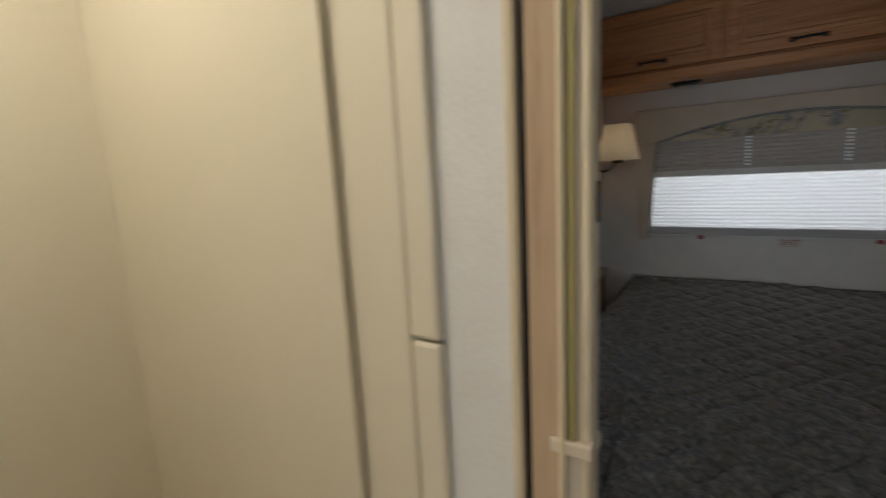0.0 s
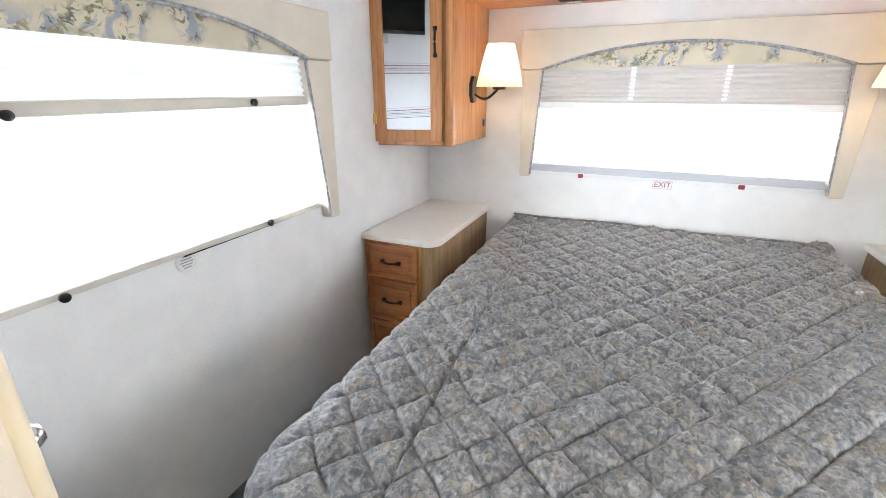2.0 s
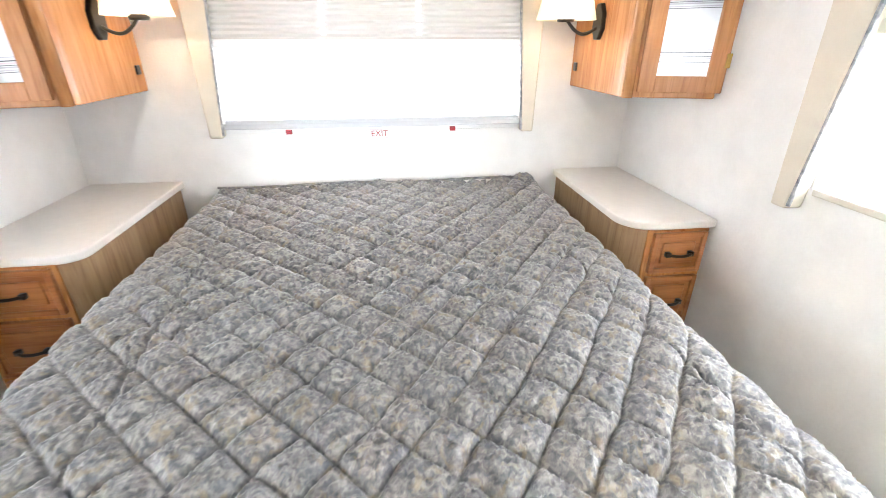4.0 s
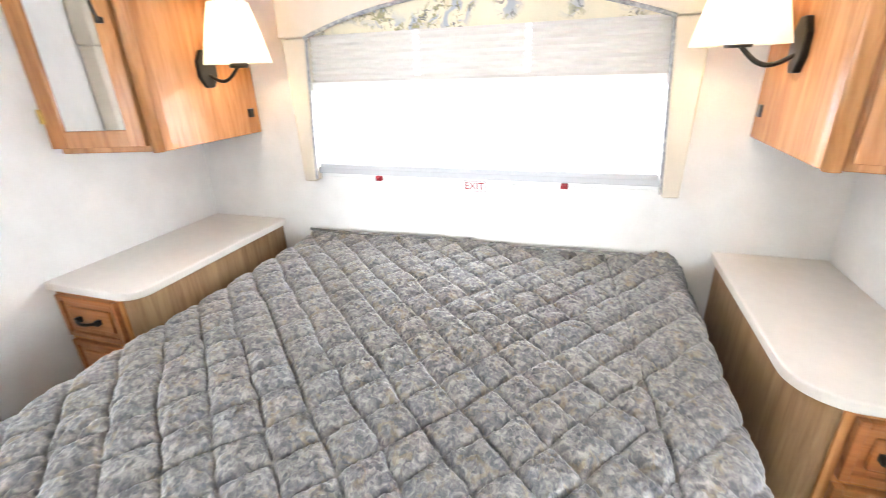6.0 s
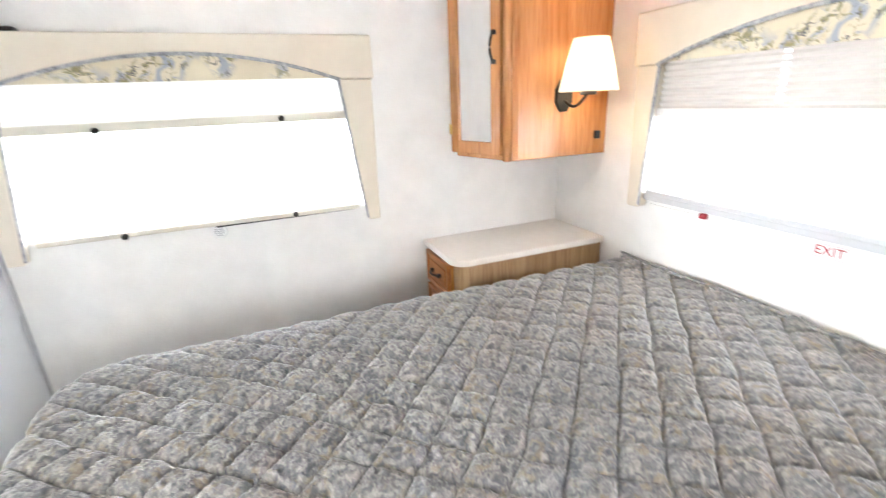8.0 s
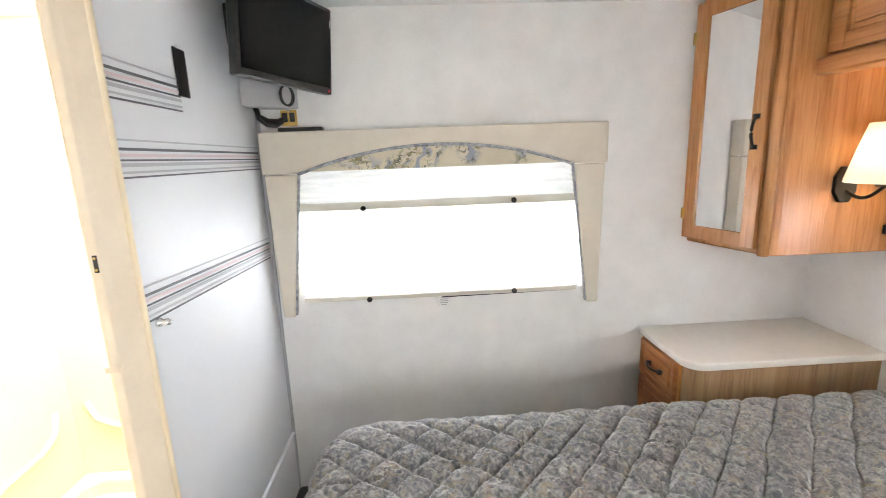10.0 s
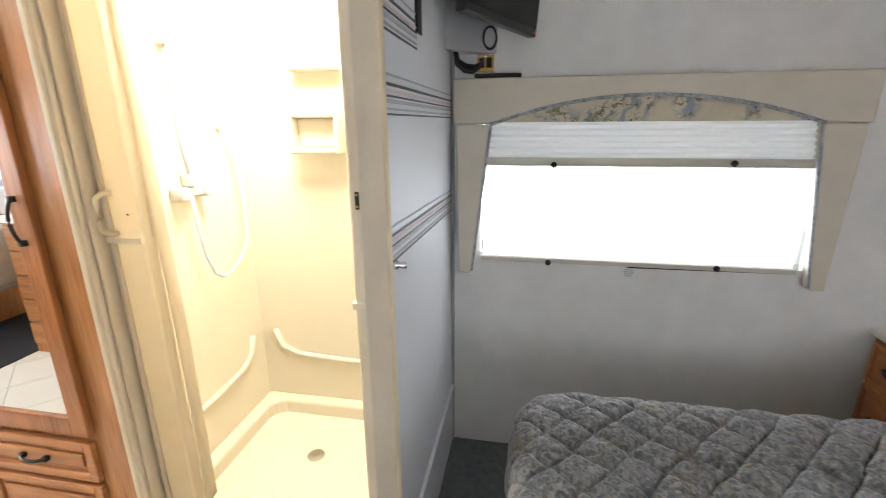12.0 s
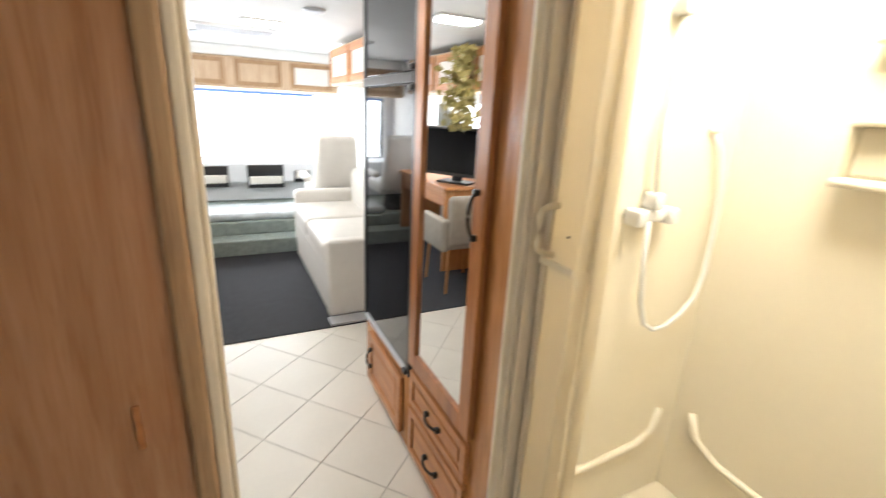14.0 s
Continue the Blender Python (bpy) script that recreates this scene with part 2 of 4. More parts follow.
GLASS = glass_material("window_glass")


# ---- builders ----
def boxes(*spans, bevel=0.0, seg=2):
    """One bmesh of boxes (x0, x1, y0, y1, z0, z1)."""
    bm = bmesh.new()
    for x0, x1, y0, y1, z0, z1 in spans:
        made = bmesh.ops.create_cube(bm, size=1)["verts"]
        for v in made:
            v.co = ((x0 + x1) / 2 + v.co.x * (x1 - x0), (y0 + y1) / 2 + v.co.y * (y1 - y0), (z0 + z1) / 2 + v.co.z * (z1 - z0))
    if bevel:
        bmesh.ops.bevel(bm, geom=bm.edges[:], offset=bevel, segments=seg, affect="EDGES", profile=0.5)
    return bm


def prism(outline, lo, hi, axis="z", bevel=0.0, seg=2):
    """A flat outline pushed from lo to hi along an axis; the outline holds the two other coordinates in order."""
    bm = bmesh.new()

    def at(p, h):
        return {"z": (p[0], p[1], h), "y": (p[0], h, p[1]), "x": (h, p[0], p[1])}[axis]

    a = [bm.verts.new(at(p, lo)) for p in outline]
    b = [bm.verts.new(at(p, hi)) for p in outline]
    bm.faces.new(a)
    bm.faces.new(b)
    for i in range(len(a)):
        j = (i + 1) % len(a)
        bm.faces.new((a[i], a[j], b[j], b[i]))
    bmesh.ops.recalc_face_normals(bm, faces=bm.faces[:])
    if bevel:
        edges = [e for e in bm.edges if len(e.link_faces) == 2 and e.calc_face_angle(0) > 0.6]
        bmesh.ops.bevel(bm, geom=edges, offset=bevel, segments=seg, affect="EDGES", profile=0.5)
    return bm


def lathe(profile, centre, n=32, axis="z"):
    """A turned shape from (radius, height) pairs."""
    bm = bmesh.new()
    rings = []
    for r, h in profile:
        ring = []
        for k in range(n):
            a = 2 * math.pi * k / n
            p = {"z": (r * math.cos(a), r * math.sin(a), h), "x": (h, r * math.cos(a), r * math.sin(a)), "y": (r * math.cos(a), h, r * math.sin(a))}[axis]
            ring.append(bm.verts.new(Vector(centre) + Vector(p)))
        rings.append(ring)
    for a, b in zip(rings, rings[1:]):
        for k in range(n):
            bm.faces.new((a[k], a[(k + 1) % n], b[(k + 1) % n], b[k]))
    for ring in (rings[0], rings[-1]):
        if profile[rings.index(ring)][0] > 0.0005:
            bm.faces.new(ring)
    bmesh.ops.recalc_face_normals(bm, faces=bm.faces[:])
    return bm


def tube(points, radius, n=10):
    """A round bar along a line of points."""
    bm = bmesh.new()
    pts = [Vector(p) for p in points]
    rings = []
    for i, p in enumerate(pts):
        d = (pts[min(i + 1, len(pts) - 1)] - pts[max(i - 1, 0)]).normalized()
        q = d.to_track_quat("Z", "Y")
        rings.append([bm.verts.new(p + q @ Vector((radius * math.cos(2 * math.pi * k / n), radius * math.sin(2 * math.pi * k / n), 0))) for k in range(n)])
    for a, b in zip(rings, rings[1:]):
        for k in range(n):
            bm.faces.new((a[k], a[(k + 1) % n], b[(k + 1) % n], b[k]))
    bm.faces.new(rings[0])
    bm.faces.new(rings[-1])
    bmesh.ops.recalc_face_normals(bm, faces=bm.faces[:])
    return bm


def arc_points(fn, n=14):
    return [fn(i / (n - 1)) for i in range(n)]


def mesh_from(name, bm, material, smooth=False):
    me = bpy.data.meshes.new(name)
    bm.to_mesh(me)
    bm.free()
    me.materials.append(material)
    if smooth:
        for p in me.polygons:
            p.use_smooth = True
    return me


def part(name, bm, material, parent, label="", smooth=False):
    ob = new(name, mesh_from(name, bm, material, smooth))
    if parent:
        ob.parent = parent
        ob.matrix_parent_inverse = parent.matrix_world.inverted()
    return tagged(ob, label)


def thing(name, label, category, at=(0, 0, 0), group=""):
    ob = new(name)
    ob.location = at
    bpy.context.view_layer.update()
    return tagged(ob, label, category, group)


def one(name, bm, material, label, category, group="", smooth=False):
    return tagged(part(name, bm, material, None, smooth=smooth), label, category, group)


def struct(name, bm, material, label, smooth=False):
    return tagged(part(name, bm, material, None, smooth=smooth), label, name.split("_")[0], kind="structure")


def place(bm, m):
    bmesh.ops.transform(bm, matrix=m, verts=bm.verts[:])
    return bm


def handle_bm(length, axis, out):
    """A curved pull: its bar along axis, bowed towards out (unit vectors), centred on the origin."""
    a, o = Vector(axis), Vector(out)
    pts = arc_points(lambda u: a * (u - 0.5) * length + o * (0.004 + 0.022 * math.sin(math.pi * u) ** 0.6), 12)
    bm = tube(pts, 0.0052, 8)
    for s in (-0.5, 0.5):
        bmesh.ops.create_cube(bm, size=0.016, matrix=Matrix.Translation(a * s * length * 0.94 + o * 0.006))
    return bm


def raised_panel(x0, x1, z0, z1, y, parent, name="door", material=None, mirror=None, handle=None, thick=0.02, rail=0.05):
    """A framed cabinet front that faces -y, its back at y: four rails and an inner panel or a mirror."""
    fr = part(name, boxes((x0, x0 + rail, y - thick, y, z0, z1), (x1 - rail, x1, y - thick, y, z0, z1),
                          (x0 + rail, x1 - rail, y - thick, y, z1 - rail, z1), (x0 + rail, x1 - rail, y - thick, y, z0, z0 + rail), bevel=0.003), material or OAK, parent)
    if mirror:
        part("mirror_pane", boxes((x0 + rail - 0.004, x1 - rail + 0.004, y - thick * 0.55, y - 0.003, z0 + rail - 0.004, z1 - rail + 0.004)), mirror, fr, "silvered mirror glass")
    else:
        i = rail + 0.018
        part("panel", boxes((x0 + rail - 0.003, x1 - rail + 0.003, y - 0.009, y - 0.002, z0 + rail - 0.003, z1 - rail + 0.003)), material or OAK, fr)
        if x1 - x0 > 2 * i + 0.02 and z1 - z0 > 2 * i + 0.02:
            part("raised_field", boxes((x0 + i, x1 - i, y - 0.016, y - 0.009, z0 + i, z1 - i), bevel=0.005), material or OAK, fr)
    if handle:
        hx, hz, ax, ln = handle
        part("handle", place(handle_bm(ln, ax, (0, -1, 0)), Matrix.Translation((hx, y - thick, hz))), BRONZE, fr, "dark bronze curved pull", smooth=True)
    return fr


# ---- setting: shell ----
CZ, PY, XW, YB = 2.0, 0.71, 2.38, 3.0
T = 0.05
struct("wall_west", boxes((-T, 0, -5.6, -3.35, 0, CZ), (-T, 0, -3.35, -2.35, 0, 0.9), (-T, 0, -3.35, -2.35, 1.5, CZ), (-T, 0, -2.35, 0.82, 0, CZ), (-T, 0, 0.82, 1.99, 0, 0.885), (-T, 0, 0.82, 1.99, 1.52, CZ), (-T, 0, 1.99, YB + T, 0, CZ)),
       WALL, "white textured wallpaper side wall with a window opening")
struct("wall_east", boxes((XW, XW + T, -5.6, -4.2, 0, CZ), (XW, XW + T, -4.2, -2.4, 0, 0.95), (XW, XW + T, -4.2, -2.4, 1.52, CZ), (XW, XW + T, -2.4, 0.82, 0, CZ), (XW, XW + T, 0.82, 1.99, 0, 0.885),
                          (XW, XW + T, 0.82, 1.99, 1.52, CZ), (XW, XW + T, 1.99, YB + T, 0, CZ)), WALL, "white textured wallpaper side wall with window openings")
struct("wall_rear", boxes((0, 0.60, YB, YB + T, 0, CZ), (0.60, 1.87, YB, YB + T, 0, 0.885), (0.60, 1.87, YB, YB + T, 1.52, CZ), (1.87, XW, YB, YB + T, 0, CZ)),
       WALL, "white textured wallpaper rear wall behind the bed")
struct("wall_partition", boxes((0, 0.842, 0.6445, PY, 0, CZ)), PANEL, "white panelled partition between bedroom and shower")
struct("wall_partition_east", boxes((1.62, XW, 0.615, PY, 0, CZ)), PANEL, "white panelled partition beside the bedroom doorway")
struct("wall_front", boxes((0, XW, -5.65, -5.6, 0, 0.62), (0, XW, -5.65, -5.6, 1.55, CZ), (0, 0.12, -5.65, -5.6, 0.62, 1.55), (2.26, XW, -5.65, -5.6, 0.62, 1.55)), PANEL, "white front wall round the windshield")
struct("ceiling", boxes((-T, XW + T, -5.65, YB + T, CZ, CZ + 0.04)), CEIL, "white cloth-covered ceiling")
struct("floor", boxes((-T, XW + T, 0.6, YB + T, -0.05, 0.0)), CARPET, "grey carpeted bedroom floor")
struct("floor_hall", boxes((-T, XW + T, -2.07, 0.6, -0.05, -0.004)), GROUT, "ivory tiled hall floor with dark joints")
struct("floor_living", boxes((-T, XW + T, -5.65, -2.07, -0.05, 0.006)), DARKCARPET, "black carpeted living room floor")
struct("ground", boxes((-60, 60, -60, 60, -0.9, -0.8)), mat("pale_gravel", (0.4, 0.39, 0.37), 0.95, var=0.2), "pale gravel ground outside")
struct("wall_hall_return", boxes((1.455, XW, -0.40, -0.36, 0, CZ)), PANEL, "plain partition behind the wooden door")

# corner seam, low skirting line and printed stripes of the partition
struct("trim_corner", boxes((0.0, 0.012, PY, PY + 0.012, 0, CZ), bevel=0.003), GREYSTRIPE, "thin grey corner moulding")
struct("baseboard", boxes((0, 0.836, PY, PY + 0.004, 0.0, 0.278), (0, 0.836, PY, PY + 0.012, 0.278, 0.286), bevel=0.001), PANEL, "white lower panel with a thin moulding")


def stripe_band(name, x0, x1, z0, drop):
    """A printed band of thin grey, dark and faded red lines that runs from x1 down to x0."""
    owner = thing(name, "thin grey and faded red printed stripes on the white partition", "wall stripe", (x0, PY, z0), "wall stripes")
    for h, w, m in ((0.078, 0.004, GREYSTRIPE), (0.058, 0.006, DARKSTRIPE), (0.045, 0.007, PINK), (0.036, 0.004, DARKSTRIPE), (0.024, 0.008, GREYSTRIPE), (0.010, 0.005, GREYSTRIPE), (0.0, 0.004, DARKSTRIPE)):
        part("stripe", prism([(x0, z0 - drop + h), (x1, z0 + h), (x1, z0 + h + w), (x0, z0 - drop + h + w)], PY + 0.001, PY + 0.003, "y"), m, owner)


stripe_band("wall_stripe", 0.55, 0.836, 1.585, 0.0)
stripe_band("wall_stripe", 0.03, 0.836, 1.425, 0.0)
stripe_band("wall_stripe", 0.03, 0.836, 1.112, 0.035)
stripe_band("wall_stripe", 1.63, 2.36, 1.585, 0.0)
stripe_band("wall_stripe", 1.63, 2.36, 1.425, 0.0)
stripe_band("wall_stripe", 1.63, 2.36, 1.112, 0.0)
one("door_stop", lathe([(0.011, 0), (0.011, 0.006), (0.006, 0.01), (0.009, 0.022), (0.006, 0.028), (0, 0.029)], (0.80, PY, 1.10), 16, "y"), CHROME, "small chrome door stop knob on the white partition", "door stop", smooth=True)
one("black_wall_plate", boxes((0.502, 0.558, PY, PY + 0.006, 1.625, 1.745), bevel=0.002), BLACK, "flat black plastic cover plate on the partition", "wall plate")

# ---- partition end: jamb of the bedroom doorway and of the shower ----
jamb = thing("door_1", "cream door jamb with an olive groove and a dark latch plate", "door jamb", (0.87, 0.68, 0))
tagged(jamb, kind="structure")
part("end_face", prism([(0.842, 0.6435), (0.878, 0.645), (0.886, 0.652), (0.886, 0.669), (0.876, 0.682), (0.860, 0.699), (0.846, 0.714), (0.842, 0.716)], 0, CZ, "z", 0.002), TRIM, jamb)
part("edge_bead", lathe([(0.006, 0.0), (0.006, CZ)], (0.846, 0.714, 0), 14), CREAM, jamb, smooth=True)
part("edge_bead", lathe([(0.006, 0.0), (0.006, CZ)], (0.88, 0.650, 0), 14), CREAM, jamb, smooth=True)
part("olive_groove", boxes((0.8645, 0.8725, 0.6405, 0.6436, 1.03, CZ)), OLIVE, jamb)
part("groove_strip", boxes((0.857, 0.8635, 0.6365, 0.6436, 0, CZ), bevel=0.002), CREAM, jamb)
part("joint_band", boxes((0.848, 0.8885, 0.6375, 0.672, 1.022, 1.038), bevel=0.003), TRIM, jamb)
latch = part("latch_plate", boxes((0.8855, 0.888, 0.658, 0.667, 1.242, 1.278), bevel=0.001), BRONZE, jamb, "small dark brass latch plate")
part("screw", lathe([(0.0028, 0), (0.0028, 0.001), (0, 0.002)], (0.888, 0.6625, 1.272), 10, "x"), BRASS, latch)
part("screw", lathe([(0.0028, 0), (0.0028, 0.001), (0, 0.002)], (0.888, 0.6625, 1.248), 10, "x"), BRASS, latch)
sj = thing("trim_shower_jamb", "cream, white and brown strips beside the shower opening", "trim", (0.78, 0.64, 0))
tagged(sj, kind="structure")
part("brown_strip", boxes((0.829, 0.857, 0.6405, 0.6445, 0, CZ)), PALE, sj, "pale brown grained vinyl strip")
part("cream_bead", boxes((0.811, 0.822, 0.634, 0.6445, 0, CZ), bevel=0.004), CREAM, sj)
# solid dark strip stands for the shadow in the gap beside the bead
part("dark_gap", boxes((0.822, 0.829, 0.642, 0.6445, 0, CZ)), BRONZE, sj)
part("white_strip", boxes((0.732, 0.811, 0.6405, 0.6445, 0, CZ)), WALL, sj, "white wallpaper strip")
part("cream_cover", boxes((0.694, 0.732, 0.630, 0.6445, 0, 1.112), (0.694, 0.732, 0.630, 0.6445, 1.115, CZ), bevel=0.005), FIBRE, sj)
part("cream_flange", boxes((0.604, 0.690, 0.634, 0.6445, 0, CZ), bevel=0.004), FIBRE, sj)

# ---- shower ----
shower = thing("shower_stall", "glossy cream moulded fibreglass shower stall with built-in shelves", "shower", (0.33, 0.2, 0))
part("back_wall", boxes((0.004, 0.022, -0.19, 0.634, 0.0, CZ)), FIBRE, shower)
part("north_wall", boxes((0.022, 0.604, 0.622, 0.6445, 0.0, CZ)), FIBRE, shower)
part("south_wall", boxes((0.022, 0.70, -0.20, -0.18, 0.0, CZ)), FIBRE, shower)
part("pan", boxes((0.02, 0.66, -0.18, 0.622, 0.0, 0.10), bevel=0.01), FIBRE, shower)
part("rim", prism([(0.022, -0.18), (0.66, -0.18), (0.66, -0.12), (0.14, -0.12), (0.10, -0.10), (0.082, -0.06), (0.082, 0.622), (0.022, 0.622)], 0.08, 0.165, "z", 0.012), FIBRE, shower)
part("threshold", boxes((0.61, 0.70, -0.18, 0.622, 0.0, 0.17), bevel=0.015), FIBRE, shower)
part("low_ledge", tube([(0.03, -0.11, 0.50), (0.032, -0.08, 0.42), (0.032, 0.0, 0.385), (0.032, 0.25, 0.37), (0.032, 0.56, 0.37)], 0.012, 10), FIBRE, shower, smooth=True)
part("low_ledge", tube([(0.11, -0.175, 0.50), (0.13, -0.172, 0.42), (0.2, -0.172, 0.385), (0.4, -0.172, 0.37), (0.55, -0.172, 0.37)], 0.012, 10), FIBRE, shower, smooth=True)
for z, w in ((1.295, 0.0), (1.43, -0.012), (1.60, -0.02)):
    part("shelf", boxes((0.02, 0.105 + w, 0.09, 0.285, z, z + 0.022), bevel=0.009, seg=3), FIBRE, shower, smooth=True)
part("shelf_recess", boxes((0.021, 0.045, 0.10, 0.275, 1.315, 1.43), bevel=0.01), FIBRE, shower)
part("shelf_side", boxes((0.02, 0.095, 0.088, 0.102, 1.30, 1.44), bevel=0.005), FIBRE, shower)
part("shelf_side", boxes((0.02, 0.095, 0.273, 0.287, 1.30, 1.44), bevel=0.005), FIBRE, shower)
part("drain", lathe([(0.035, 0), (0.035, 0.004), (0.02, 0.006), (0, 0.006)], (0.33, 0.2, 0.10), 20), CHROME, shower)
one("shower_faucet", boxes((0.30, 0.42, -0.18, -0.145, 1.165, 1.20), (0.285, 0.315, -0.18, -0.125, 1.16, 1.205), (0.405, 0.435, -0.18, -0.125, 1.16, 1.205), (0.345, 0.375, -0.18, -0.13, 1.20, 1.245), bevel=0.008), WHITE,
    "white plastic two-handle shower faucet on the fibreglass wall", "faucet", smooth=True)
hose_pts = [(0.375, -0.145, 1.17), (0.372, -0.14, 1.06), (0.352, -0.14, 0.94), (0.32, -0.14, 0.868), (0.28, -0.14, 0.843), (0.23, -0.14, 0.845), (0.17, -0.14, 0.872), (0.12, -0.14, 0.92), (0.092, -0.145, 0.99), (0.085, -0.15, 1.12), (0.095, -0.155, 1.25), (0.12, -0.16, 1.35), (0.152, -0.165, 1.395)]
one("shower_hose", tube(hose_pts, 0.0065, 8), WHITE, "white flexible shower hose hanging in a loop", "hose", smooth=True)
hs = thing("hand_shower", "white hand shower on its hose held by a wall bracket", "shower head", (0.36, -0.16, 1.66))
part("riser_hose", tube([(0.36, -0.15, 1.22), (0.375, -0.16, 1.4), (0.372, -0.16, 1.66)], 0.006, 8), WHITE, hs, smooth=True)
part("bracket", boxes((0.352, 0.388, -0.18, -0.135, 1.655, 1.69), bevel=0.006), WHITE, hs)
part("wand", tube([(0.37, -0.14, 1.69), (0.34, -0.13, 1.76), (0.29, -0.12, 1.83), (0.26, -0.115, 1.86)], 0.010, 10), WHITE, hs, smooth=True)
part("spray_head", lathe([(0.012, 0), (0.028, 0.01), (0.03, 0.022), (0, 0.024)], (0.25, -0.125, 1.85), 20, "y"), WHITE, hs, "round spray head", smooth=True)
for x, z in ((0.25, 1.862), (0.147, 1.40)):
    one("wall_hook", lathe([(0.014, 0), (0.014, 0.006), (0.008, 0.01), (0.008, 0.02), (0, 0.022)], (x, -0.18, z), 14, "y"), BRASS if z > 1.5 else CREAM, "small round screw cap on the shower wall", "hook", "wall caps", smooth=True)
sl = thing("shower_light", "bright rectangular ceiling light above the shower", "ceiling light", (0.36, 0.22, CZ))
part("frame", boxes((0.16, 0.18, 0.04, 0.40, CZ - 0.022, CZ - 0.0155), (0.54, 0.56, 0.04, 0.40, CZ - 0.022, CZ - 0.0155), (0.18, 0.54, 0.04, 0.06, CZ - 0.022, CZ - 0.0155), (0.18, 0.54, 0.38, 0.40, CZ - 0.022, CZ - 0.0155), bevel=0.002), WHITE, sl)
part("diffuser", boxes((0.18, 0.54, 0.06, 0.38, CZ - 0.021, CZ - 0.0155), bevel=0.002), glow("lit_diffuser", (1.0, 0.91, 0.75), POWER_SHOWER), sl, "glowing warm diffuser")
part("ceiling_panel", boxes((0.022, 0.60, -0.18, 0.622, CZ - 0.015, CZ - 0.001)), FIBRE, shower)

# folding accordion door, pushed back to the wardrobe side
acc = thing("folding_shower_door", "cream accordion shower door folded back with a cream pull handle", "folding door", (0.645, -0.12, 0))
part("end_post", boxes((0.655, 0.70, -0.136, -0.044, 0.17, CZ - 0.01), bevel=0.007), DOORVINYL, acc)
part("seal_strip", boxes((0.668, 0.704, -0.148, -0.139, 0.17, CZ - 0.01), bevel=0.003), TRIM, acc)
part("seal_strip", boxes((0.668, 0.698, -0.160, -0.151, 0.17, CZ - 0.01), bevel=0.003), TRIM, acc)


def door_fold(y0, spread, x0, x1):
    """One soft vertical fold of the bellows; it swings out towards the bottom."""
    bm = bmesh.new()
    rows = []
    for k in range(25):
        u = k / 24
        z = 0.17 + (CZ - 0.18) * u
        dy = y0 + spread * (1 - u) ** 1.6 + 0.004 * math.sin(7 * u + 20 * y0)
        ring = [(x0, dy - 0.010), (x0 + 0.006, dy), (x1 - 0.008, dy + 0.004), (x1, dy - 0.002), (x1 - 0.006, dy - 0.010)]
        rows.append([bm.verts.new((x, y, z)) for x, y in ring])
    for a, b in zip(rows, rows[1:]):
        for k in range(5):
            bm.faces.new((a[k], a[(k + 1) % 5], b[(k + 1) % 5], b[k]))
    bm.faces.new(rows[0])
    bm.faces.new(rows[-1])
    bmesh.ops.recalc_face_normals(bm, faces=bm.faces[:])
    return bm


part("pleat", door_fold(-0.032, 0.012, 0.62, 0.672), DOORVINYL, acc, smooth=True)
part("lock_plate", boxes((0.700, 0.705, -0.162, -0.046, 1.088, 1.106), bevel=0.002), FIBRE, acc)
part("lock_plate", boxes((0.640, 0.668, -0.044, -0.036, 1.10, 1.22), bevel=0.002), FIBRE, acc)
part("pull_handle", tube([(0.698, -0.122, 1.118), (0.718, -0.130, 1.119), (0.730, -0.138, 1.130), (0.732, -0.140, 1.145), (0.732, -0.140, 1.205), (0.730, -0.138, 1.220), (0.718, -0.130, 1.231), (0.698, -0.122, 1.232)], 0.0075, 10), CREAM, acc, "cream looped pull handle", smooth=True)
part("screw", lathe([(0.003, 0), (0.003, 0.002), (0, 0.003)], (0.700, -0.078, 1.172), 10, "x"), BLACK, acc)
struct("trim_shower_head", boxes((0.60, 0.69, -0.18, 0.62, CZ - 0.03, CZ - 0.001), bevel=0.004), TRIM, "cream header track over the shower opening")
st = thing("trim_wardrobe", "cream vertical mouldings between wardrobe and shower", "trim", (0.7, -0.2, 0))
tagged(st, kind="structure")
part("moulding", boxes((0.66, 0.752, -0.216, -0.18, 0, CZ), bevel=0.008), TRIM, st)
part("moulding", boxes((0.67, 0.735, -0.179, -0.168, 0, CZ), bevel=0.004), TRIM, st)
part("moulding", boxes((0.745, 0.757, -0.209, -0.188, 0, CZ), bevel=0.005), CREAM, st)

# ---- wardrobe and refrigerator in the hall; built to face -y, then turned to face +x ----
TURN_HALL = Matrix.Translation((0.745, 0, 0)) @ Matrix.Rotation(radians(90), 4, "Z")


def turned(root):
    """Turn a thing built at the origin facing -y so that it faces +x at the hall side."""
    root.matrix_world = TURN_HALL @ root.matrix_world
    bpy.context.view_layer.update()


wardrobe = thing("wardrobe", "honey oak wardrobe with a tall mirror door and two drawers", "wardrobe")
part("body", boxes((-0.82, -0.216, 0.002, 0.70, 0.0, CZ), bevel=0.002), OAK, wardrobe)
raised_panel(-0.80, -0.318, 0.465, 1.895, 0.0, wardrobe, material=OAK_F, mirror=MIRROR, handle=(-0.355, 1.16, (0, 0, 1), 0.13), thick=0.024, rail=0.062)
raised_panel(-0.79, -0.33, 0.285, 0.435, 0.0, wardrobe, "drawer", OAK_X, handle=(-0.56, 0.36, (1, 0, 0), 0.10), rail=0.03)
